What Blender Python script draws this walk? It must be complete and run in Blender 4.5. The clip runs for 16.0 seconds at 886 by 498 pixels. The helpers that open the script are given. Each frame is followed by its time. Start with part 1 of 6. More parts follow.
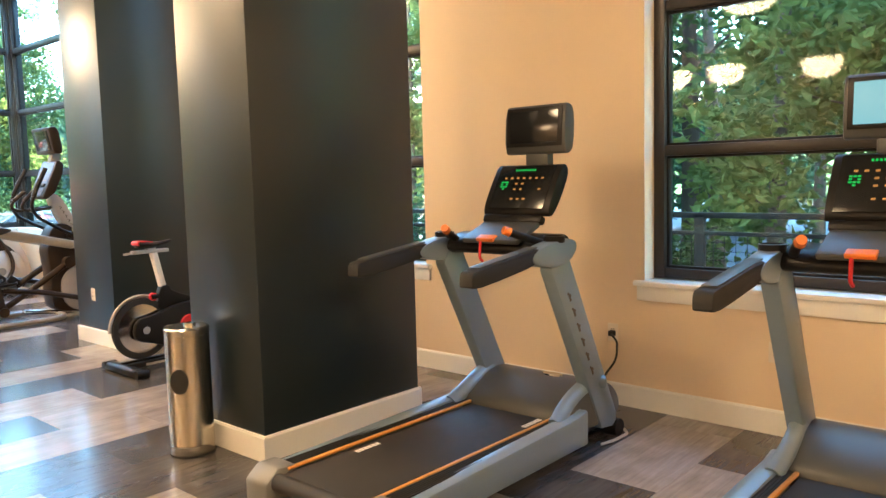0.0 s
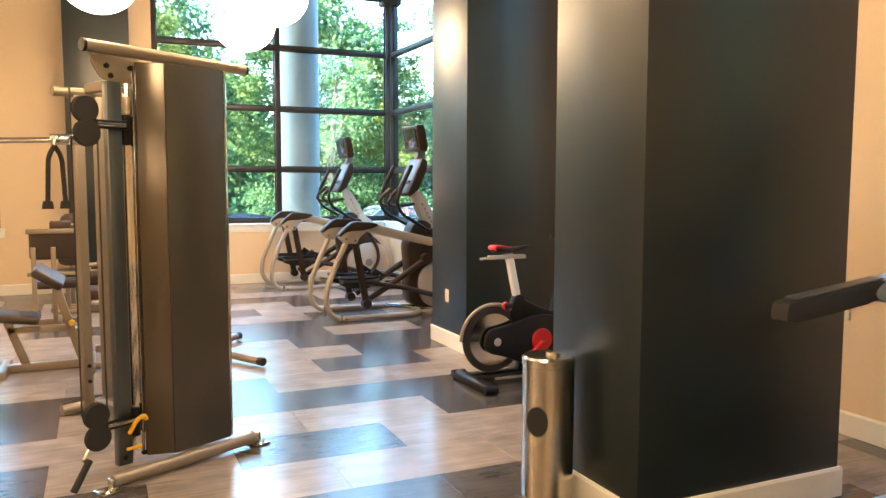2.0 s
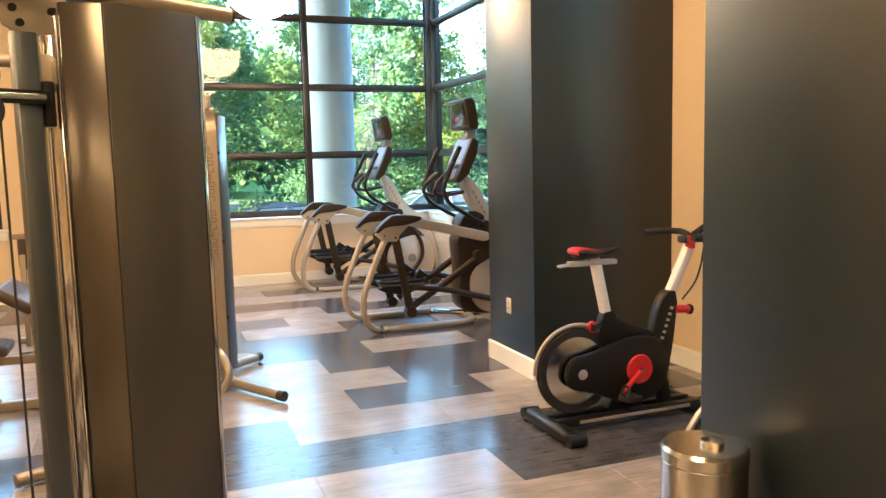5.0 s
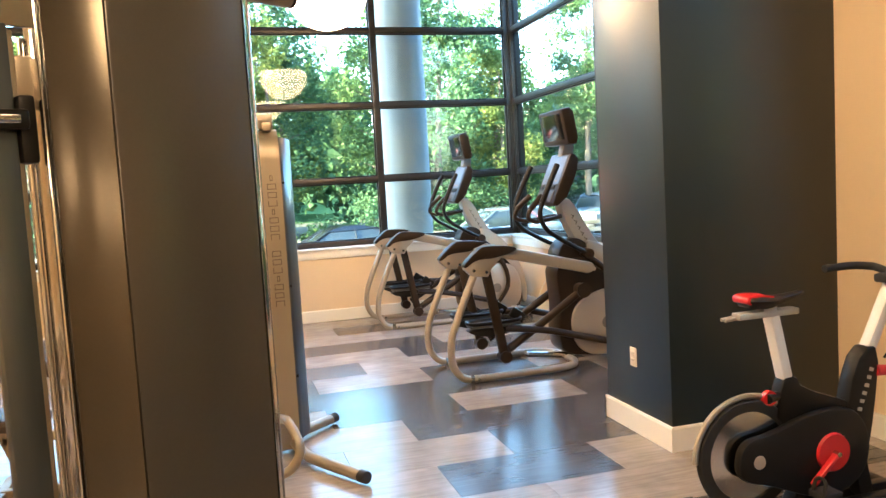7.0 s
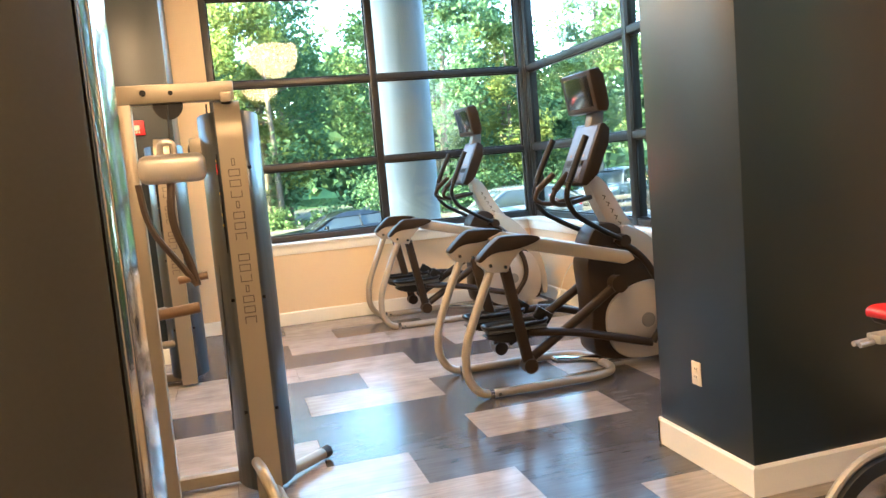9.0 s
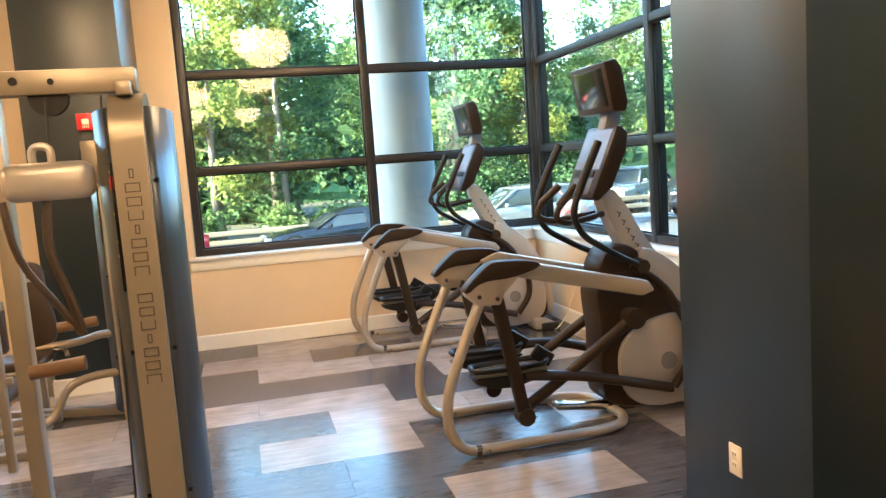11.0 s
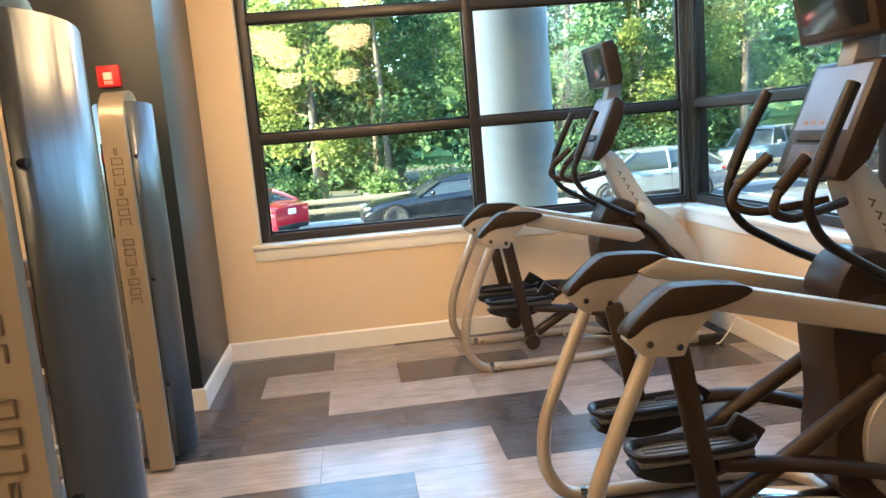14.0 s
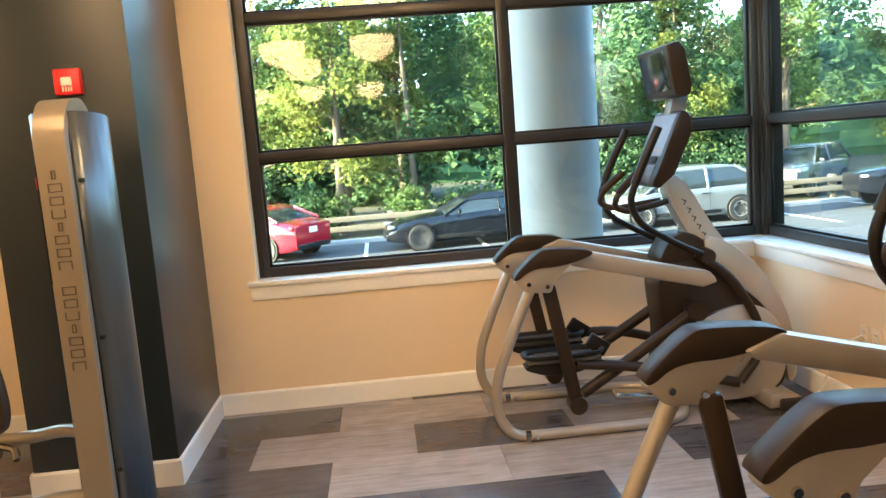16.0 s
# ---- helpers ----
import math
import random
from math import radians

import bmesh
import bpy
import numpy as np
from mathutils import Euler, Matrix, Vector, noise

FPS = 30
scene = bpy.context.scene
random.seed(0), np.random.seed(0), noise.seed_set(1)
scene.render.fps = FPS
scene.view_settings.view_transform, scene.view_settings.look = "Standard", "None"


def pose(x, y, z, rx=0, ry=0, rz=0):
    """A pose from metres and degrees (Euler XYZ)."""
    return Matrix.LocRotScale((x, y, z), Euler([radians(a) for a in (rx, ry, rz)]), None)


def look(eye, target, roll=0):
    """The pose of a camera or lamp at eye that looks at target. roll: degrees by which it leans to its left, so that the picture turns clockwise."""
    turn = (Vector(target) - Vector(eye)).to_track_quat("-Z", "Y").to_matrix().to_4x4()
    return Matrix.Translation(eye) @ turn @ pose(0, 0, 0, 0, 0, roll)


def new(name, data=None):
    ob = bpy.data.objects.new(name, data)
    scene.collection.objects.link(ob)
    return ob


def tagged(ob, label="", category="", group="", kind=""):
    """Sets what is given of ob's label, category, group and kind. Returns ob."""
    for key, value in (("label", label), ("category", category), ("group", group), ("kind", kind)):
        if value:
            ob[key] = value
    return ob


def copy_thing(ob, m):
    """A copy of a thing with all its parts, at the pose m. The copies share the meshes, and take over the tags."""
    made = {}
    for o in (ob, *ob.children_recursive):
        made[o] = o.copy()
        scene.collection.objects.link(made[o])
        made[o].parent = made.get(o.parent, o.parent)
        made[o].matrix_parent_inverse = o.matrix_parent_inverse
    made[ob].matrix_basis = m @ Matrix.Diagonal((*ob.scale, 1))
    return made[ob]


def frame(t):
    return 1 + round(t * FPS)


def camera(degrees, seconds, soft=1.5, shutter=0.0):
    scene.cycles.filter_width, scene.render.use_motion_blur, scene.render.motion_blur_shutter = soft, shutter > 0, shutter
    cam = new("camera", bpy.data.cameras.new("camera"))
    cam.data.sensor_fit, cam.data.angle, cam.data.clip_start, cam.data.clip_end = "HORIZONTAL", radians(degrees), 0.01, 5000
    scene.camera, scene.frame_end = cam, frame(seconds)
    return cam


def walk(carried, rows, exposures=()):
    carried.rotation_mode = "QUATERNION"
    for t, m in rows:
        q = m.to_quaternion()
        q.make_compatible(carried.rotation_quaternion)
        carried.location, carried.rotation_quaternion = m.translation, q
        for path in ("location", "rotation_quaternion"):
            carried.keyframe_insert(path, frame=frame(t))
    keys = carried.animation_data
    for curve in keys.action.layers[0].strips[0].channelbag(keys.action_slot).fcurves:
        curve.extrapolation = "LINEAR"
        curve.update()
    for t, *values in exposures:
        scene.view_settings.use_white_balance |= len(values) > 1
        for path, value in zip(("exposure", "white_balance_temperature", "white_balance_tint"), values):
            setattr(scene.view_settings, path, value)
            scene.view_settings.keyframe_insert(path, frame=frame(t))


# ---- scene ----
cam = camera(59.6, 16.0)
PATH = [
    (0, (-0.194, -2.014, 1.471), (1.299, -0.697, 1.282), -1.5),
    (0.5, (-0.099, -1.818, 1.456), (1.255, -0.358, 1.264), -0.8),
    (1, (-0.075, -1.596, 1.473), (1.138, -0.017, 1.284), -0.9),
    (1.5, (0.029, -1.383, 1.464), (1.027, 0.341, 1.293), -0.3),
    (2, (0.134, -1.194, 1.478), (0.944, 0.627, 1.306), 0.1),
    (2.5, (0.155, -0.967, 1.484), (0.97, 0.851, 1.302), 0.9),
    (3, (0.218, -0.752, 1.484), (1.098, 1.037, 1.323), 1.0),
    (5.5, (0.599, 0.259, 1.517), (1.244, 2.139, 1.292), -0.8),
    (6, (0.616, 0.482, 1.544), (1.22, 2.375, 1.319), 0.3),
    (6.5, (0.61, 0.751, 1.553), (1.258, 2.633, 1.363), -1.9),
    (7, (0.66, 1.022, 1.559), (1.208, 2.938, 1.391), -3.3),
    (7.5, (0.798, 1.3, 1.552), (1.313, 3.227, 1.402), -3.4),
    (8, (0.807, 1.508, 1.563), (1.339, 3.43, 1.411), -3.4),
    (8.5, (0.825, 1.748, 1.555), (1.389, 3.658, 1.371), -4.1),
    (9, (0.917, 1.942, 1.552), (1.44, 3.861, 1.336), -5.0),
    (11.5, (1.403, 3.002, 1.627), (1.874, 4.931, 1.389), -3.6),
    (12, (1.449, 3.297, 1.557), (1.897, 5.226, 1.277), -3.4),
    (12.5, (1.498, 3.554, 1.604), (1.949, 5.483, 1.324), -3.9),
    (13, (1.603, 3.789, 1.602), (1.85, 5.755, 1.331), -5.7),
    (13.5, (1.666, 4.05, 1.602), (1.798, 6.022, 1.291), -6.3),
    (14, (1.602, 4.288, 1.615), (1.815, 6.254, 1.314), -4.8),
    (14.5, (1.568, 4.487, 1.617), (1.773, 6.455, 1.323), -4.4),
    (15, (1.63, 4.713, 1.665), (1.675, 6.695, 1.397), -7.0),
    (15.5, (1.68, 4.931, 1.634), (1.736, 6.912, 1.365), -6.8),
    (16, (1.696, 5.167, 1.635), (1.847, 7.145, 1.378), -4.4),
]
walk(cam, [(t, look(eye, target, roll)) for t, eye, target, roll in PATH], exposures=[(0, 5.27, 5500, 9), (1.5, 5.15, 5600, 9), (3, 5.03, 5800, 9), (5.5, 5.05, 5850, 10), (7, 4.97, 5700, 10), (9, 5.02, 5850, 11), (11.5, 4.75, 5900, 11), (13, 4.66, 5900, 11), (14.5, 4.68, 6000, 11), (16, 4.5, 6150, 11)])

# ---------------------------------------------------------------- world, sun
SUN_EL, SUN_AZ = radians(15), radians(258)
world = bpy.data.worlds.new("sky")
scene.world = world
world.use_nodes = True
wn = world.node_tree
sky = wn.nodes.new("ShaderNodeTexSky")
sky.sky_type = "NISHITA"
sky.sun_disc = False
sky.sun_elevation = SUN_EL
sky.sun_rotation = SUN_AZ
wn.nodes["Background"].inputs["Strength"].default_value = 0.15
wn.links.new(sky.outputs["Color"], wn.nodes["Background"].inputs["Color"])
sun = new("sun", bpy.data.lights.new("sun", "SUN"))
sun.data.energy, sun.data.angle, sun.data.color = 3.8, radians(0.6), (1.0, 0.80, 0.50)
sun.matrix_world = look((math.sin(SUN_AZ) * 40 * math.cos(SUN_EL), math.cos(SUN_AZ) * 40 * math.cos(SUN_EL), 40 * math.sin(SUN_EL)), (0, 0, 0))
LAMP_WATTS = 1.55   # emission of the pendant bowls

# ---------------------------------------------------------------- materials
def nodes_of(name):
    m = bpy.data.materials.new(name)
    m.use_nodes = True
    nt = m.node_tree
    return m, nt, nt.nodes["Principled BSDF"]


def material(name, color, rough=0.5, metal=0.0, var=0.12, scale=6.0, fine=60.0, bump=0.05, coat=0.0, stretch=(1, 1, 1), rvar=0.06, spec=0.5, each=0.0):
    """Paint, plastic or metal with cloudy variation, fine grain, uneven gloss and relief."""
    m, nt, b = nodes_of(name)
    tc = nt.nodes.new("ShaderNodeTexCoord")
    mp = nt.nodes.new("ShaderNodeMapping")
    mp.inputs["Scale"].default_value = stretch
    nt.links.new(tc.outputs["Object"], mp.inputs["Vector"])
    n1 = nt.nodes.new("ShaderNodeTexNoise")
    n1.inputs["Scale"].default_value = scale
    n1.inputs["Detail"].default_value = 5
    n2 = nt.nodes.new("ShaderNodeTexNoise")
    n2.inputs["Scale"].default_value = fine
    n2.inputs["Detail"].default_value = 3
    for n in (n1, n2):
        nt.links.new(mp.outputs["Vector"], n.inputs["Vector"])
    mix = nt.nodes.new("ShaderNodeMix")
    mix.data_type = "RGBA"
    add = nt.nodes.new("ShaderNodeMath")
    add.operation = "ADD"
    half = nt.nodes.new("ShaderNodeMath")
    half.operation = "MULTIPLY"
    half.inputs[1].default_value = 0.5
    nt.links.new(n1.outputs["Fac"], add.inputs[0])
    nt.links.new(n2.outputs["Fac"], add.inputs[1])
    nt.links.new(add.outputs[0], half.inputs[0])
    nt.links.new(half.outputs[0], mix.inputs["Factor"])
    mix.inputs["A"].default_value = (*[c * (1 - var * 2) for c in color], 1)
    mix.inputs["B"].default_value = (*[min(1, c * (1 + var * 2)) for c in color], 1)
    out = mix.outputs["Result"]
    if each:
        oi = nt.nodes.new("ShaderNodeObjectInfo")
        mr = nt.nodes.new("ShaderNodeMapRange")
        mr.inputs["To Min"].default_value, mr.inputs["To Max"].default_value = 1 - each, 1 + each
        nt.links.new(oi.outputs["Random"], mr.inputs["Value"])
        sc = nt.nodes.new("ShaderNodeVectorMath")
        sc.operation = "SCALE"
        nt.links.new(out, sc.inputs[0])
        nt.links.new(mr.outputs["Result"], sc.inputs["Scale"])
        out = sc.outputs["Vector"]
    nt.links.new(out, b.inputs["Base Color"])
    rr = nt.nodes.new("ShaderNodeMapRange")
    rr.inputs["To Min"].default_value, rr.inputs["To Max"].default_value = max(0.02, rough - rvar), min(1, rough + rvar)
    nt.links.new(n1.outputs["Fac"], rr.inputs["Value"])
    nt.links.new(rr.outputs["Result"], b.inputs["Roughness"])
    b.inputs["Metallic"].default_value = metal
    b.inputs["Specular IOR Level"].default_value = spec
    b.inputs["Coat Weight"].default_value = coat
    b.inputs["Coat Roughness"].default_value = 0.33 if rough > 0.3 else 0.05
    if bump:
        bp = nt.nodes.new("ShaderNodeBump")
        bp.inputs["Strength"].default_value = bump
        bp.inputs["Distance"].default_value = 0.01
        nt.links.new(n2.outputs["Fac"], bp.inputs["Height"])
        nt.links.new(bp.outputs["Normal"], b.inputs["Normal"])
    return m


def glow(name, color, strength, base=1.0):
    m, nt, b = nodes_of(name)
    b.inputs["Base Color"].default_value = (*[c * base for c in color], 1)
    b.inputs["Emission Color"].default_value = (*color, 1)
    b.inputs["Emission Strength"].default_value = strength
    return m


def glass(name, tint=(0.66, 0.82, 0.82), most=0.13):
    m = bpy.data.materials.new(name)
    m.use_nodes = True
    nt = m.node_tree
    nt.nodes.clear()
    o = nt.nodes.new("ShaderNodeOutputMaterial")
    tr = nt.nodes.new("ShaderNodeBsdfTransparent")
    tr.inputs["Color"].default_value = (*tint, 1)
    gl = nt.nodes.new("ShaderNodeBsdfGlossy")
    gl.inputs["Roughness"].default_value = 0.01
    fr = nt.nodes.new("ShaderNodeFresnel")
    fr.inputs["IOR"].default_value = 1.5
    mx = nt.nodes.new("ShaderNodeMixShader")
    cap = nt.nodes.new("ShaderNodeMath")
    cap.operation = "MINIMUM"
    cap.inputs[1].default_value = most
    nt.links.new(fr.outputs[0], cap.inputs[0])
    nt.links.new(cap.outputs[0], mx.inputs["Fac"])
    nt.links.new(tr.outputs[0], mx.inputs[1])
    nt.links.new(gl.outputs[0], mx.inputs[2])
    nt.links.new(mx.outputs[0], o.inputs["Surface"])
    return m


def plank(name, color, color2):
    """Wood-look vinyl: long streaks across the room, clouds, and a little difference from piece to piece."""
    m, nt, b = nodes_of(name)
    tc = nt.nodes.new("ShaderNodeTexCoord")
    oi = nt.nodes.new("ShaderNodeObjectInfo")
    shift = nt.nodes.new("ShaderNodeVectorMath")
    shift.operation = "MULTIPLY_ADD"
    comb = nt.nodes.new("ShaderNodeCombineXYZ")
    for i in range(3):
        nt.links.new(oi.outputs["Random"], comb.inputs[i])
    shift.inputs[1].default_value = (37, 23, 11)
    nt.links.new(comb.outputs[0], shift.inputs[0])
    nt.links.new(tc.outputs["Object"], shift.inputs[2])
    mp = nt.nodes.new("ShaderNodeMapping")
    mp.inputs["Scale"].default_value = (1.2, 14, 1)
    nt.links.new(shift.outputs[0], mp.inputs["Vector"])
    grain = nt.nodes.new("ShaderNodeTexNoise")
    grain.inputs["Scale"].default_value, grain.inputs["Detail"].default_value, grain.inputs["Distortion"].default_value = 3.0, 7, 0.6
    nt.links.new(mp.outputs[0], grain.inputs["Vector"])
    cloud = nt.nodes.new("ShaderNodeTexNoise")
    cloud.inputs["Scale"].default_value, cloud.inputs["Detail"].default_value = 5.0, 4
    nt.links.new(shift.outputs[0], cloud.inputs["Vector"])
    half = nt.nodes.new("ShaderNodeMath")
    half.operation = "ADD"
    nt.links.new(grain.outputs["Fac"], half.inputs[0])
    nt.links.new(cloud.outputs["Fac"], half.inputs[1])
    rng = nt.nodes.new("ShaderNodeMapRange")
    rng.inputs["From Min"].default_value, rng.inputs["From Max"].default_value = 0.62, 1.38
    nt.links.new(half.outputs[0], rng.inputs["Value"])
    mix = nt.nodes.new("ShaderNodeMix")
    mix.data_type = "RGBA"
    mix.inputs["A"].default_value, mix.inputs["B"].default_value = (*color, 1), (*color2, 1)
    nt.links.new(rng.outputs["Result"], mix.inputs["Factor"])
    mr = nt.nodes.new("ShaderNodeMapRange")
    mr.inputs["To Min"].default_value, mr.inputs["To Max"].default_value = 0.88, 1.12
    nt.links.new(oi.outputs["Random"], mr.inputs["Value"])
    sc = nt.nodes.new("ShaderNodeVectorMath")
    sc.operation = "SCALE"
    nt.links.new(mix.outputs["Result"], sc.inputs[0])
    nt.links.new(mr.outputs["Result"], sc.inputs["Scale"])
    nt.links.new(sc.outputs["Vector"], b.inputs["Base Color"])
    rr = nt.nodes.new("ShaderNodeMapRange")
    rr.inputs["To Min"].default_value, rr.inputs["To Max"].default_value = 0.17, 0.25
    nt.links.new(cloud.outputs["Fac"], rr.inputs["Value"])
    nt.links.new(rr.outputs["Result"], b.inputs["Roughness"])
    bp = nt.nodes.new("ShaderNodeBump")
    bp.inputs["Strength"].default_value, bp.inputs["Distance"].default_value = 0.05, 0.002
    nt.links.new(grain.outputs["Fac"], bp.inputs["Height"])
    nt.links.new(bp.outputs["Normal"], b.inputs["Normal"])
    return m


def leaf_mat(name, dark, light):
    """Leaves: colour varies from leaf to leaf and from tree to tree; some light passes through."""
    m, nt, b = nodes_of(name)
    tc = nt.nodes.new("ShaderNodeTexCoord")
    n1 = nt.nodes.new("ShaderNodeTexNoise")
    n1.inputs["Scale"].default_value, n1.inputs["Detail"].default_value = 0.9, 6
    nt.links.new(tc.outputs["Object"], n1.inputs["Vector"])
    rp = nt.nodes.new("ShaderNodeMapRange")
    rp.inputs["From Min"].default_value, rp.inputs["From Max"].default_value = 0.32, 0.68
    nt.links.new(n1.outputs["Fac"], rp.inputs["Value"])
    mix = nt.nodes.new("ShaderNodeMix")
    mix.data_type = "RGBA"
    mix.inputs["A"].default_value, mix.inputs["B"].default_value = (*dark, 1), (*light, 1)
    nt.links.new(rp.outputs["Result"], mix.inputs["Factor"])
    nt.links.new(mix.outputs["Result"], b.inputs["Base Color"])
    b.inputs["Roughness"].default_value = 0.7
    b.inputs["Specular IOR Level"].default_value = 0.2
    tl = nt.nodes.new("ShaderNodeBsdfTranslucent")
    nt.links.new(mix.outputs["Result"], tl.inputs["Color"])
    ms = nt.nodes.new("ShaderNodeMixShader")
    ms.inputs["Fac"].default_value = 0.5
    nt.links.new(b.outputs[0], ms.inputs[1])
    nt.links.new(tl.outputs[0], ms.inputs[2])
    nt.links.new(ms.outputs[0], nt.nodes["Material Output"].inputs["Surface"])
    return m


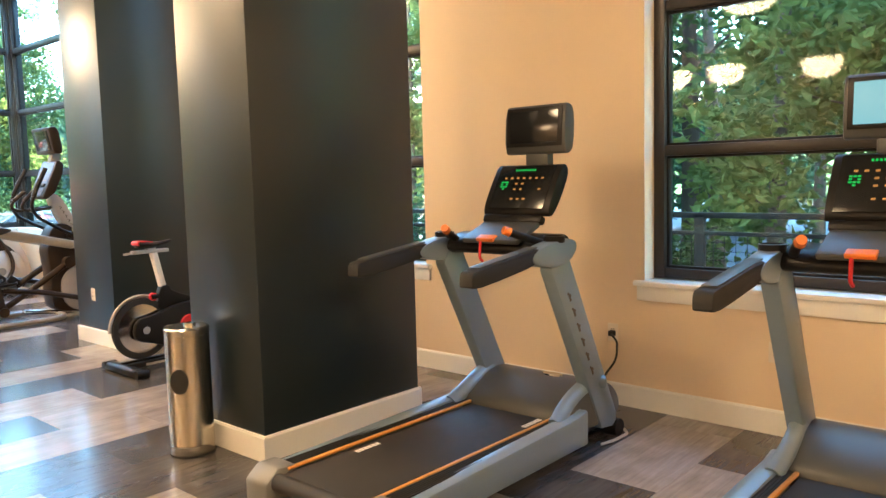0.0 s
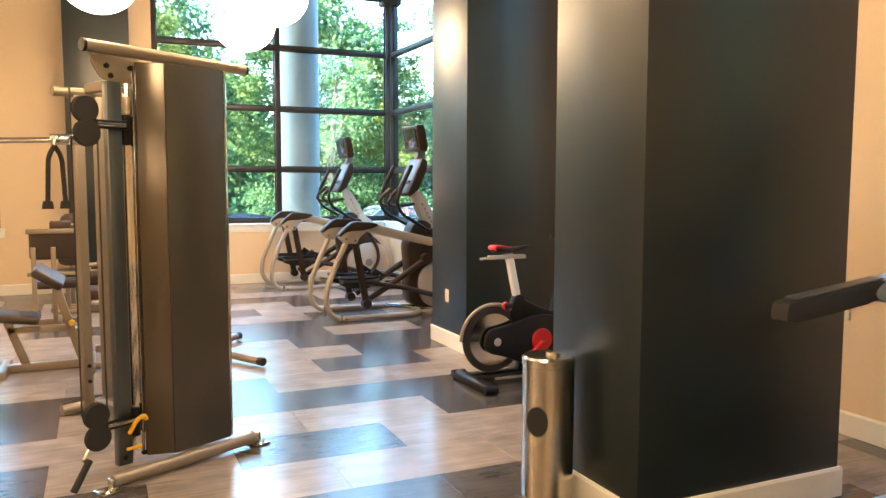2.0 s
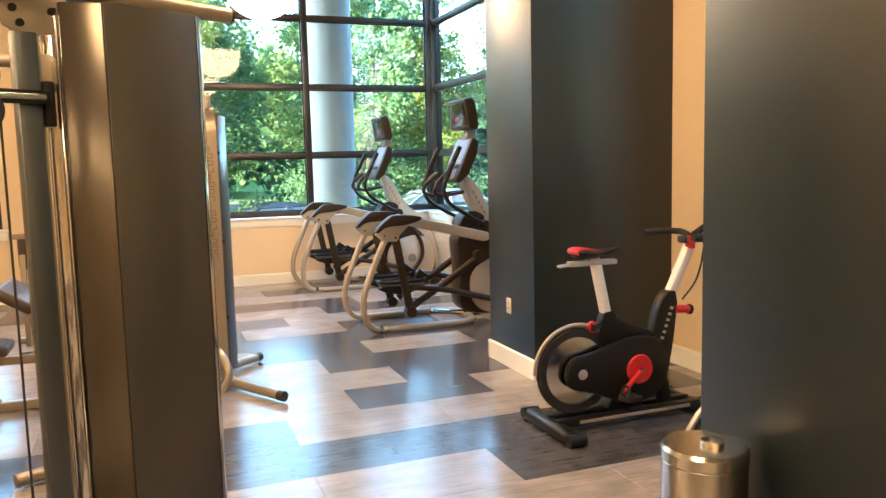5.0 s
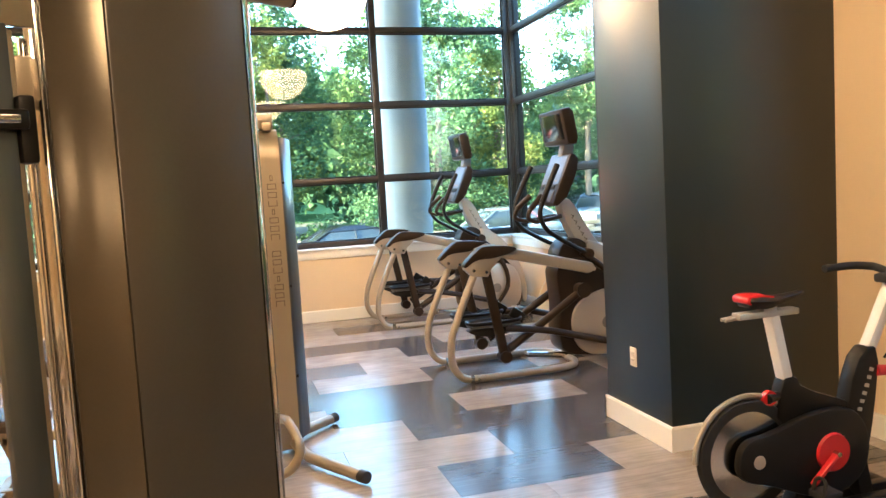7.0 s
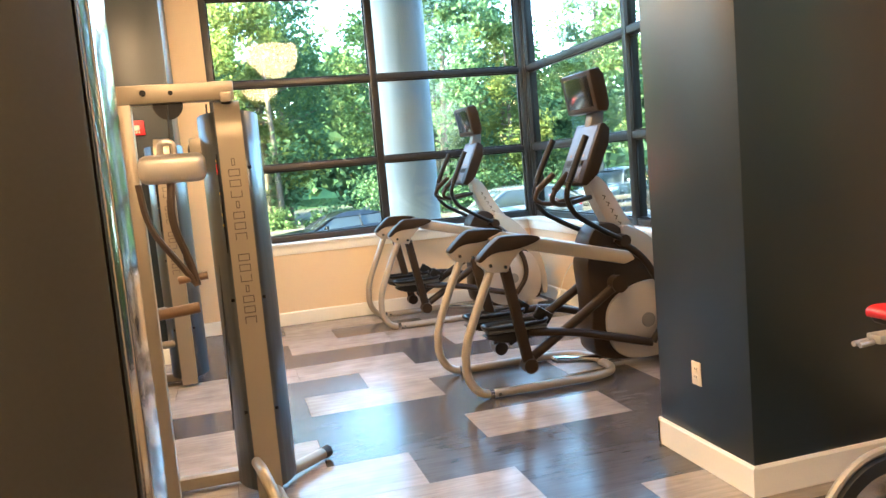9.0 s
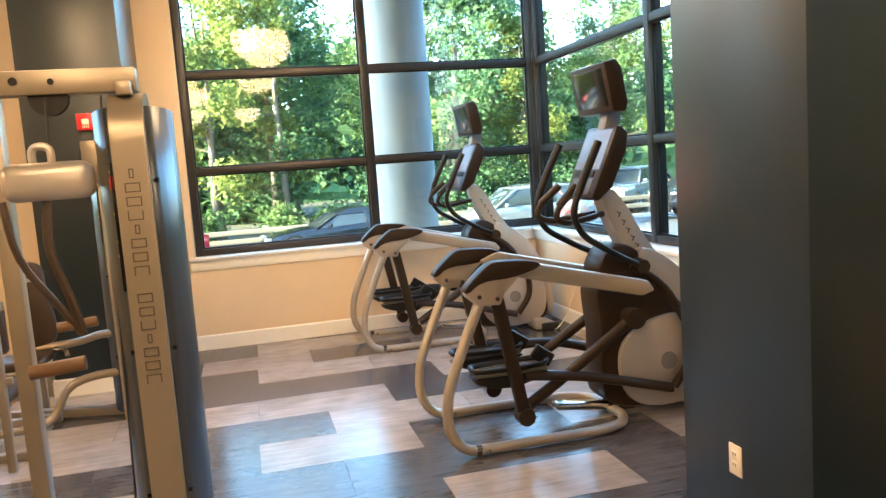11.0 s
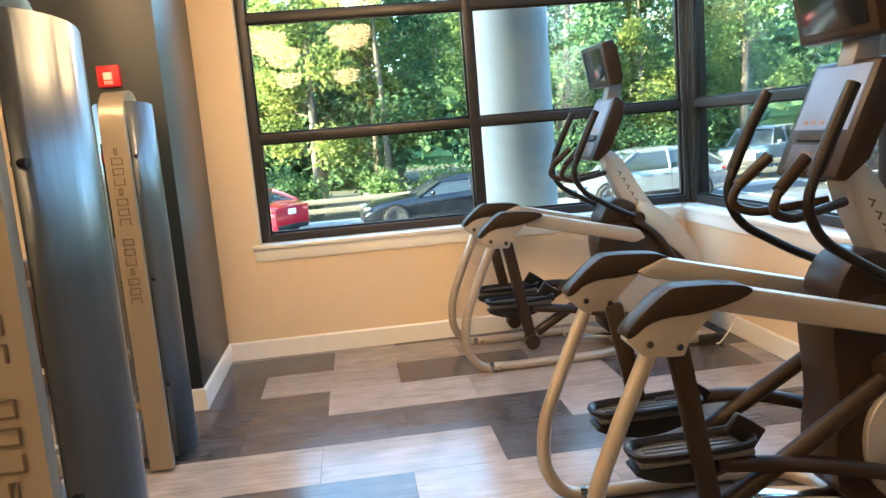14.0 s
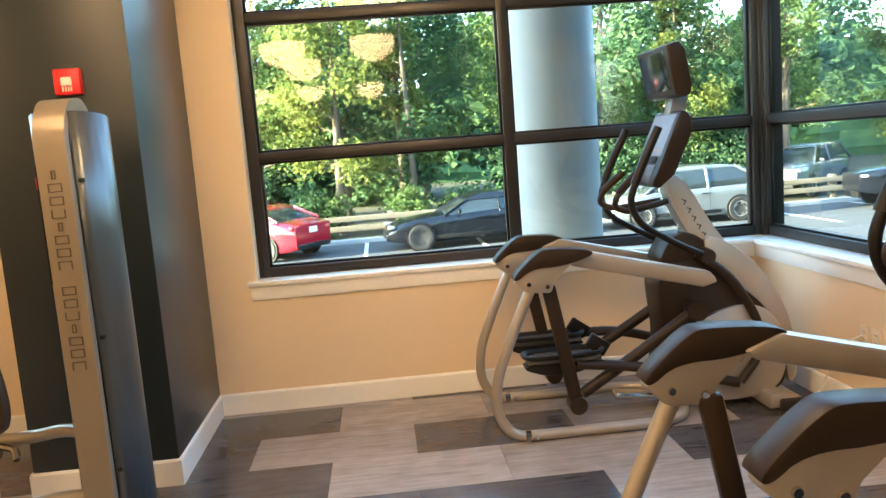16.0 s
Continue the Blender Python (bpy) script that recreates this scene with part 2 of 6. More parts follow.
M = {
    "cream": material("cream_wall_paint", (0.72, 0.575, 0.39), 0.55, var=0.03, scale=1.5, fine=160, bump=0.06),
    "navy": material("charcoal_wall_paint", (0.0080, 0.0155, 0.0200), 0.42, var=0.08, scale=1.2, fine=150, bump=0.08, rvar=0.06, spec=0.4, coat=0.45),
    "trim": material("white_trim_paint", (0.78, 0.77, 0.72), 0.4, var=0.03, scale=3, fine=90, bump=0.03),
    "ceil": material("ceiling_paint", (0.25, 0.24, 0.23), 0.85, var=0.03, scale=2),
    "bronze": material("dark_bronze_aluminium", (0.021, 0.019, 0.018), 0.40, 0.1, var=0.1, scale=4),
    "pane": glass("window_glass"),
    "subfloor": material("subfloor_adhesive", (0.05, 0.045, 0.04), 0.8),
    "dark": plank("dark_vinyl_plank", (0.041, 0.039, 0.042), (0.097, 0.092, 0.094)),
    "light": plank("light_vinyl_plank", (0.200, 0.173, 0.156), (0.375, 0.340, 0.316)),
    "silver": material("silver_powder_coat", (0.46, 0.43, 0.39), 0.37, 0.55, var=0.05, scale=5, fine=220, bump=0.05),
    "champ": material("champagne_powder_coat", (0.30, 0.255, 0.195), 0.36, 0.5, var=0.05, scale=5, fine=220, bump=0.05),
    "satin": material("satin_champagne_tube", (0.41, 0.365, 0.30), 0.36, 0.5, var=0.05, scale=5, fine=220, bump=0.05),
    "hood": material("dark_hood_plastic", (0.062, 0.066, 0.066), 0.42, var=0.08, scale=8, fine=200),
    "gray": material("mid_gray_plastic", (0.17, 0.17, 0.165), 0.42, var=0.08, scale=8, fine=200),
    "steelblue": material("satin_shroud_steel", (0.095, 0.108, 0.115), 0.34, 0.7, var=0.14, scale=2.2, fine=7, bump=0.12, rvar=0.10, stretch=(5, 5, 0.6)),
    "tmgray": material("treadmill_gray_paint", (0.22, 0.285, 0.35), 0.34, 0.35, var=0.06, scale=4, fine=180),
    "panel": material("taupe_gloss_panel", (0.070, 0.065, 0.056), 0.24, 0.3, var=0.06, scale=1.8, fine=120, bump=0.015, rvar=0.04),
    "chrome": material("polished_steel", (0.62, 0.61, 0.58), 0.12, 1.0, var=0.04, scale=5, fine=90, bump=0.01, rvar=0.05),
    "brushed": material("brushed_steel", (0.60, 0.56, 0.48), 0.19, 1.0, var=0.05, scale=8, fine=160, bump=0.06, stretch=(18, 18, 0.6), rvar=0.05),
    "black": material("black_plastic", (0.011, 0.0105, 0.0105), 0.38, var=0.15, scale=10, fine=240, bump=0.05, spec=0.2),
    "brown": material("dark_shroud_plastic", (0.026, 0.0175, 0.012), 0.38, var=0.12, scale=9, fine=240, bump=0.05, spec=0.2),
    "rubber": material("black_rubber", (0.014, 0.014, 0.014), 0.7, var=0.2, scale=14, fine=260, bump=0.12),
    "belt": material("treadmill_belt", (0.022, 0.021, 0.021), 0.62, var=0.12, scale=20, fine=420, bump=0.25),
    "red": material("red_plastic", (0.55, 0.015, 0.018), 0.38, var=0.06, scale=9),
    "orange": material("orange_plastic", (0.75, 0.20, 0.02), 0.4, var=0.06, scale=9),
    "wood": material("dark_turned_wood", (0.13, 0.07, 0.03), 0.4, var=0.15, scale=9, stretch=(1, 6, 6)),
    "gold": material("amber_rail_strip", (0.55, 0.26, 0.05), 0.42, var=0.1, scale=9),
    "yellow": material("yellow_plastic", (0.75, 0.45, 0.02), 0.4, var=0.06, scale=9),
    "white": material("white_paint", (0.74, 0.73, 0.70), 0.35, var=0.04, scale=7),
    "plate": material("ivory_plastic", (0.72, 0.64, 0.52), 0.4, var=0.03, scale=9),
    "screen": material("dark_screen_glass", (0.010, 0.011, 0.013), 0.15, var=0.1, scale=4, bump=0.0, rvar=0.03),
    "lcd": glow("touch_screen", (0.38, 0.43, 0.52), 0.026, 0.06),
    "pad": material("brown_black_upholstery", (0.045, 0.029, 0.019), 0.38, var=0.15, scale=9, fine=320, bump=0.2),
    "letters": material("dark_lettering", (0.085, 0.065, 0.048), 0.45, var=0.1),
    "flange": material("bronze_tinted_steel", (0.095, 0.080, 0.058), 0.22, 0.5, var=0.06, scale=3, fine=120, bump=0.02, rvar=0.04),
    "lit": glow("pendant_glow", (1.0, 0.63, 0.30), LAMP_WATTS),
    "cord": material("cord", (0.02, 0.02, 0.02), 0.6),
    "green_led": glow("green_led", (0.05, 1.0, 0.12), 0.012, 0.05),
    "amber_led": glow("amber_led", (1.0, 0.40, 0.07), 0.012, 0.1),
    "tv_on": glow("television_picture", (0.30, 0.62, 0.60), 0.022, 0.08),
    "plaster": material("outdoor_column_paint", (0.24, 0.275, 0.315), 0.7, var=0.05, scale=3, fine=120, bump=0.08),
    "asphalt": material("asphalt", (0.050, 0.054, 0.060), 0.85, var=0.2, scale=0.6, fine=60, bump=0.2),
    "paintline": material("road_paint", (0.6, 0.6, 0.58), 0.7, var=0.15, scale=5),
    "kerb": material("concrete", (0.34, 0.33, 0.31), 0.85, var=0.15, scale=3),
    "soil": material("leaf_litter", (0.055, 0.050, 0.028), 0.9, var=0.35, scale=1.4, fine=20, bump=0.5),
    "timber": material("weathered_timber", (0.12, 0.10, 0.07), 0.8, var=0.2, scale=3, fine=40, bump=0.2, stretch=(1, 8, 8)),
    "bark": material("bark", (0.105, 0.080, 0.058), 0.9, var=0.3, scale=4, fine=26, bump=0.8, stretch=(6, 6, 1)),
    # leaf2 has a sunlit yellow put into its colour, leaf3 a cooler shade
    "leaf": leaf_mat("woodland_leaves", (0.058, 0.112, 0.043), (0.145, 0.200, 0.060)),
    "leaf2": leaf_mat("sunlit_tint_leaves", (0.088, 0.138, 0.043), (0.250, 0.265, 0.064)),
    "leaf3": leaf_mat("shaded_tint_leaves", (0.045, 0.100, 0.048), (0.090, 0.150, 0.064)),
    "brick": material("pink_brick_facade", (0.42, 0.27, 0.22), 0.85, var=0.15, scale=2, fine=30),
    "stucco": material("pale_facade", (0.62, 0.57, 0.52), 0.85, var=0.06, scale=1),
    "tyre": material("tyre_rubber", (0.016, 0.016, 0.017), 0.75, var=0.15),
    "alloy": material("alloy_wheel", (0.50, 0.50, 0.50), 0.36, 0.9, var=0.05),
    "darkalloy": material("black_alloy_wheel", (0.035, 0.035, 0.037), 0.36, 0.6, var=0.05),
    "carglass": material("car_glass", (0.020, 0.026, 0.028), 0.07, var=0.1, bump=0.0, rvar=0.02),
    "taillamp": material("tail_lamp", (0.35, 0.01, 0.01), 0.15, var=0.05, bump=0.0, rvar=0.04),
    "headlamp": material("head_lamp", (0.16, 0.17, 0.18), 0.1, var=0.05, bump=0.0, rvar=0.04),
}


def car_paint(name, color, metal=0.3, coat=1.0):
    return material(name, color, 0.22, metal, var=0.04, scale=2, fine=300, bump=0.0, coat=coat, rvar=0.03, spec=0.3 + 0.2 * coat)


# ---------------------------------------------------------------- mesh tools
def put(bm, tmp, m=None):
    me = bpy.data.meshes.new("tmp")
    if m is not None:
        bmesh.ops.transform(tmp, matrix=m, verts=tmp.verts)
    tmp.to_mesh(me)
    tmp.free()
    bm.from_mesh(me)
    bpy.data.meshes.remove(me)


def soften(tmp, bevel, seg=2):
    if bevel > 0:
        edges = [e for e in tmp.edges if len(e.link_faces) == 2 and e.calc_face_angle(0) > 0.5]
        bmesh.ops.bevel(tmp, geom=edges, offset=bevel, segments=seg, affect="EDGES", profile=0.5, clamp_overlap=True)


def box(bm, c, s, bevel=0.0, m=None, seg=2):
    tmp = bmesh.new()
    bmesh.ops.create_cube(tmp, size=1.0)
    bmesh.ops.scale(tmp, vec=s, verts=tmp.verts)
    soften(tmp, bevel, seg)
    mm = Matrix.Translation(c)
    put(bm, tmp, mm @ m if m is not None else mm)


def bar(bm, p, q, w, h, bevel=0.004, up=(0, 0, 1)):
    """A squared bar from p to q, w wide and h deep."""
    p, q = Vector(p), Vector(q)
    d = q - p
    z = d.normalized()
    x = Vector(up).cross(z)
    x = x.normalized() if x.length > 1e-4 else Vector((1, 0, 0))
    y = z.cross(x)
    rot = Matrix((x, y, z)).transposed().to_4x4()
    tmp = bmesh.new()
    bmesh.ops.create_cube(tmp, size=1.0)
    bmesh.ops.scale(tmp, vec=(w, h, d.length), verts=tmp.verts)
    soften(tmp, bevel)
    put(bm, tmp, Matrix.Translation((p + q) / 2) @ rot)


def rod(bm, p, q, r, r2=None, seg=14):
    p, q = Vector(p), Vector(q)
    d = q - p
    tmp = bmesh.new()
    bmesh.ops.create_cone(tmp, cap_ends=True, segments=seg, radius1=r, radius2=r if r2 is None else r2, depth=d.length)
    put(bm, tmp, Matrix.Translation((p + q) / 2) @ d.to_track_quat("Z", "Y").to_matrix().to_4x4())


def rounded(pts, rad, n=5):
    pts = [Vector(p) for p in pts]
    out = [pts[0]]
    for a, b, c in zip(pts, pts[1:], pts[2:]):
        u, v = (a - b), (c - b)
        k = min(rad, u.length * 0.48, v.length * 0.48)
        s, e = b + u.normalized() * k, b + v.normalized() * k
        for i in range(n + 1):
            t = i / n
            out.append(s * (1 - t) ** 2 + b * 2 * t * (1 - t) + e * t * t)
    out.append(pts[-1])
    return out


def tube(bm, pts, r, rad=0.08, seg=10, n=5, flat=1.0):
    """A bent round tube with closed ends; flat squeezes it."""
    path = rounded(pts, rad, n)
    rings = []
    normal = None
    for i, p in enumerate(path):
        t = (path[min(i + 1, len(path) - 1)] - path[max(i - 1, 0)]).normalized()
        if normal is None:
            normal = t.orthogonal().normalized()
        normal = (normal - t * normal.dot(t)).normalized()
        side = t.cross(normal)
        rings.append([bm.verts.new(p + (normal * math.cos(a) + side * math.sin(a) * flat) * r) for a in (2 * math.pi * k / seg for k in range(seg))])
    for a, b in zip(rings, rings[1:]):
        for k in range(seg):
            bm.faces.new((a[k], a[(k + 1) % seg], b[(k + 1) % seg], b[k]))
    bm.faces.new(rings[0][::-1])
    bm.faces.new(rings[-1])


def prism(bm, poly, y0, y1, bevel=0.006, m=None, seg=2):
    """A polygon in x and z, drawn out from y0 to y1."""
    tmp = bmesh.new()
    vs = [tmp.verts.new((x, y0, z)) for x, z in poly]
    f = tmp.faces.new(vs)
    ext = bmesh.ops.extrude_face_region(tmp, geom=[f])
    bmesh.ops.translate(tmp, vec=(0, y1 - y0, 0), verts=[v for v in ext["geom"] if isinstance(v, bmesh.types.BMVert)])
    bmesh.ops.recalc_face_normals(tmp, faces=tmp.faces)
    soften(tmp, bevel, seg)
    put(bm, tmp, m)


def sheet(bm, pts):
    bm.faces.new([bm.verts.new(p) for p in pts])


def lathe(bm, profile, m=None, seg=28):
    """A profile of (radius, height) turned about z."""
    tmp = bmesh.new()
    rings = [[tmp.verts.new((r * math.cos(2 * math.pi * k / seg), r * math.sin(2 * math.pi * k / seg), z)) for k in range(seg)] for r, z in profile]
    for a, b in zip(rings, rings[1:]):
        for k in range(seg):
            tmp.faces.new((a[k], a[(k + 1) % seg], b[(k + 1) % seg], b[k]))
    tmp.faces.new(rings[0][::-1])
    tmp.faces.new(rings[-1])
    bmesh.ops.remove_doubles(tmp, verts=tmp.verts, dist=1e-5)
    put(bm, tmp, m)


def smooth_poly(poly, n=4):
    """A closed outline rounded by corner cutting."""
    for _ in range(n):
        out = []
        for i, a in enumerate(poly):
            b = poly[(i + 1) % len(poly)]
            out += [(a[0] * 0.75 + b[0] * 0.25, a[1] * 0.75 + b[1] * 0.25), (a[0] * 0.25 + b[0] * 0.75, a[1] * 0.25 + b[1] * 0.75)]
        poly = out
    return poly


def finish(bm, name, mat, parent=None, sharp=38):
    bmesh.ops.recalc_face_normals(bm, faces=bm.faces)
    me = bpy.data.meshes.new(name)
    bm.to_mesh(me)
    bm.free()
    me.materials.append(M[mat] if isinstance(mat, str) else mat)
    me.polygons.foreach_set("use_smooth", [True] * len(me.polygons))
    me.set_sharp_from_angle(angle=radians(sharp))
    ob = new(name, me)
    if parent is not None:
        ob.parent = parent
    return ob


def part(name, mat, parent, *calls):
    """One mesh out of several calls of (tool, arguments, options)."""
    bm = bmesh.new()
    for call in calls:
        f, args = call[0], call[1]
        f(bm, *args, **(call[2] if len(call) > 2 else {}))
    return finish(bm, name, mat, parent)


def thing(name, m, label, category, group=""):
    ob = new(name)
    ob.empty_display_size = 0.2
    ob.matrix_world = m
    return tagged(ob, label, category, group)


def setting(name, mat, *calls, label="", category=""):
    return tagged(part(name, mat, None, *calls), label, category, "", "structure")


def letter_bars(bm, origin, along, across, heights, size, gap, stroke, thick):
    """Plain outlined blocks in place of lettering, one after another along a line."""
    o, a, c = Vector(origin), Vector(along).normalized(), Vector(across).normalized()
    nrm = a.cross(c)
    rot = Matrix((a, c, nrm)).transposed().to_4x4()
    pos = 0.0
    for shape, h in enumerate(heights):
        if h:
            mid = o + a * (pos + size / 2)
            sides = {"t": (a * (-size / 2 + stroke / 2), stroke, h), "b": (a * (size / 2 - stroke / 2), stroke, h), "l": (-c * (h / 2 - stroke / 2), size, stroke), "r": (c * (h / 2 - stroke / 2), size, stroke), "m": (Vector((0, 0, 0)), stroke, h * 0.8), "i": (c * h * 0.12, size, stroke), "j": (-c * h * 0.12, size, stroke), "T": (a * (-size / 2 + stroke / 2), stroke, h * 0.24), "B": (a * (size / 2 - stroke / 2), stroke, h * 0.24)}
            for key in ("ijTB", "tblr", "tlbr", "lbr", "ijTB", "tlbr", "tblr", "tlr")[shape % 8]:
                off, sx, sy = sides[key]
                tmp = bmesh.new()
                bmesh.ops.create_cube(tmp, size=1.0)
                bmesh.ops.scale(tmp, vec=(sx, sy, thick), verts=tmp.verts)
                put(bm, tmp, Matrix.Translation(mid + off) @ rot)
        pos += size + gap


# ---------------------------------------------------------------- structure
XW, YW, ZC = 4.22, 10.21, 4.42      # bay's side wall, end wall, ceiling
XR = 4.11                           # side wall by the bikes and treadmills
XL, YB = -8.2, -7.6                 # the room's other walls

setting("ground", "soil", (box, ((0, 30, -1.45), (400, 400, 0.7))), label="leaf-littered ground under the woods", category="ground")


def wall_x(bm, x0, x1, y0, y1, holes, z1=ZC):
    """A wall along y between x0 and x1 with window holes (y0, y1, z0, z1)."""
    y = y0
    for a, b, c, d in sorted(holes):
        box(bm, ((x0 + x1) / 2, (y + a) / 2, z1 / 2), (x1 - x0, a - y, z1))
        box(bm, ((x0 + x1) / 2, (a + b) / 2, c / 2), (x1 - x0, b - a, c))
        if d < z1:
            box(bm, ((x0 + x1) / 2, (a + b) / 2, (d + z1) / 2), (x1 - x0, b - a, z1 - d))
        y = b
    if y1 > y:
        box(bm, ((x0 + x1) / 2, (y + y1) / 2, z1 / 2), (x1 - x0, y1 - y, z1))


def wall_y(bm, y0, y1, x0, x1, holes, z1=ZC):
    x = x0
    for a, b, c, d in sorted(holes):
        box(bm, ((x + a) / 2, (y0 + y1) / 2, z1 / 2), (a - x, y1 - y0, z1))
        box(bm, ((a + b) / 2, (y0 + y1) / 2, c / 2), (b - a, y1 - y0, c))
        if d < z1:
            box(bm, ((a + b) / 2, (y0 + y1) / 2, (d + z1) / 2), (b - a, y1 - y0, z1 - d))
        x = b
    if x1 > x:
        box(bm, ((x + x1) / 2, (y0 + y1) / 2, z1 / 2), (x1 - x, y1 - y0, z1))


WT = 0.28
BAY = (0.86, XW + WT, 0.87, 4.32)         # end window, up to the corner
SIDE = (5.75, YW, 0.87, 4.32)             # bay's side window
R1, R2 = (-1.55, 0.155, 0.80, 4.2), (1.955, 3.62, 0.80, 4.2)
LW = (-2.75, -1.03, 0.87, 4.2)

setting("wall_north", "cream", (wall_y, (YW, YW + WT, XL - WT, XW + WT, [LW, BAY])), label="cream painted end wall with tall windows", category="wall")
setting("wall_east_bay", "cream", (wall_x, (XW, XW + WT, 5.45, YW, [SIDE])), label="cream painted side wall of the glazed bay", category="wall")
setting("wall_east", "cream", (wall_x, (XR, XR + WT, YB, 5.45, [R1, R2])), label="cream painted side wall with windows", category="wall")
setting("wall_west", "cream", (box, ((XL - WT / 2, (YB + YW) / 2, ZC / 2), (WT, YW - YB, ZC))), label="cream painted wall", category="wall")
setting("wall_south", "cream", (box, (((XL + XR) / 2, YB - WT / 2, ZC / 2), (XR - XL + 2 * WT, WT, ZC))), label="cream painted wall", category="wall")
setting("ceiling", "ceil", (box, (((XL + XW) / 2, (YB + YW) / 2, ZC + 0.15), (XW - XL + 0.6, YW - YB + 0.6, 0.3))), label="dark gray painted ceiling", category="ceiling")
setting("floor", "subfloor", (box, (((XL + XW) / 2, (YB + YW) / 2, -0.16), (XW - XL + 0.5, YW - YB + 0.5, 0.3))), label="floor of dark and light wood-look planks", category="floor")
# unseen block over the ceiling, added to keep low sun off the east trees
setting("unseen_shade_block", "stucco", (box, (((XL + XW) / 2, (YB + YW) / 2, 6.85), (XW - XL + 0.6, YW - YB + 0.6, 4.2))), label="unseen pale block above the ceiling, added to shade the trees", category="wall")
setting("foundation_wall", "kerb", (box, (((XL + XW) / 2, (YB + YW) / 2, -0.75), (XW - XL + 0.56, YW - YB + 0.56, 0.86))), label="concrete base of the building", category="wall")

for nm, (x0, x1, y0, y1), lab in (("column_bay", (2.98, XR + 0.03, 4.715, 5.45), "charcoal painted pier with a white baseboard"),
                                  ("column_bikes", (2.12, 3.29, 1.30, 1.96), "charcoal painted pier beside a treadmill"),
                                  ("column_end", (-0.195, 0.54, 9.14, YW + 0.02), "charcoal painted pier on the end wall")):
    tagged(part(nm, "navy", None, (box, (((x0 + x1) / 2, (y0 + y1) / 2, ZC / 2), (x1 - x0, y1 - y0, ZC), 0.004))), lab, "column", "", "structure")

BH, BT = 0.142, 0.016


def skirt(bm, p, q):
    """A baseboard from p to q, standing to the left of that line."""
    p, q = Vector((*p, 0)), Vector((*q, 0))
    d = (q - p).normalized()
    n = Vector((-d.y, d.x, 0))
    prof = [(0, 0.002), (BT, 0.002), (BT, BH - 0.012), (BT * 0.55, BH), (0, BH)]
    a = [bm.verts.new(p + n * u + Vector((0, 0, z))) for u, z in prof]
    b = [bm.verts.new(q + n * u + Vector((0, 0, z))) for u, z in prof]
    for i in range(len(prof)):
        j = (i + 1) % len(prof)
        bm.faces.new((a[i], a[j], b[j], b[i]))
    bm.faces.new(a[::-1])
    bm.faces.new(b)


def skirts(name, *lines):
    bm = bmesh.new()
    for p, q in lines:
        skirt(bm, p, q)
    tagged(finish(bm, name, "trim", None, 30), "white painted baseboard", "baseboard", "", "structure")


e = BT
skirts("baseboard_bay", ((XW, YW), (0.54, YW)), ((XW, 5.45), (XW, YW)), ((2.98 - e, 5.45), (XW, 5.45)))
skirts("baseboard_column_bay", ((2.98, 4.715 - e), (2.98, 5.45 + e)), ((XR, 4.715), (2.98, 4.715)))
skirts("baseboard_east", ((XR, YB), (XR, 4.715)))
skirts("baseboard_column_bikes", ((2.12, 1.30 - e), (2.12, 1.96 + e)), ((3.29, 1.30), (2.12, 1.30)), ((3.29, 1.96 + e), (3.29, 1.30 - e)), ((2.12, 1.96), (3.29, 1.96)))
skirts("baseboard_column_end", ((-0.195, 9.14 - e), (-0.195, YW)), ((0.54, 9.14), (-0.195, 9.14)), ((0.54, YW), (0.54, 9.14 - e)))
skirts("baseboard_west", ((-0.195, YW), (XL, YW)), ((XL, YW), (XL, YB)), ((XL, YB), (XR, YB)))


def window(name, axis, wall, span, zs, ups, depth_at=0.15, label="dark bronze framed window with clear glass"):
    """A glazed frame in a wall. axis 'y': wall along x. zs: rail heights; ups: mullions along the wall."""
    top = thing(name, Matrix.Identity(4), label, "window")
    top["kind"] = "structure"
    at = wall + depth_at

    def P(u, v, z):
        return (u, at + v, z) if axis == "y" else (at + v, u, z)

    def S(u, v, z):
        return (u, v, z) if axis == "y" else (v, u, z)
    bm = bmesh.new()
    a, b = span
    w = 0.062
    for z in zs:
        box(bm, P((a + b) / 2, 0.03, z), S(b - a, 0.10, w), 0.004)
    for u in ups:
        box(bm, P(u, 0.03, (zs[0] + zs[-1]) / 2), S(0.07, 0.115, zs[-1] - zs[0] + w), 0.004)
    finish(bm, "frame", "bronze", top)
    for u0, u1 in zip(ups, ups[1:]):
        for z0, z1 in zip(zs, zs[1:]):
            g = part("pane", "pane", top, (sheet, ([P(u0 + 0.02, 0.035, z0 + 0.02), P(u1 - 0.02, 0.035, z0 + 0.02), P(u1 - 0.02, 0.035, z1 - 0.02), P(u0 + 0.02, 0.035, z1 - 0.02)],)))
            g.visible_shadow = False
    bm = bmesh.new()
    for u0, u1 in zip(ups, ups[1:]):
        for z0, z1 in zip(zs, zs[1:]):
            for zz in (z0 + w / 2 + 0.008, z1 - w / 2 - 0.008):
                box(bm, P((u0 + u1) / 2, 0.02, zz), S(u1 - u0 - 0.07, 0.03, 0.016), 0.003)
            for uu in (u0 + 0.043, u1 - 0.043):
                box(bm, P(uu, 0.02, (z0 + z1) / 2), S(0.016, 0.03, z1 - z0 - w), 0.003)
    finish(bm, "glazing_bead", "black", top)
    return top


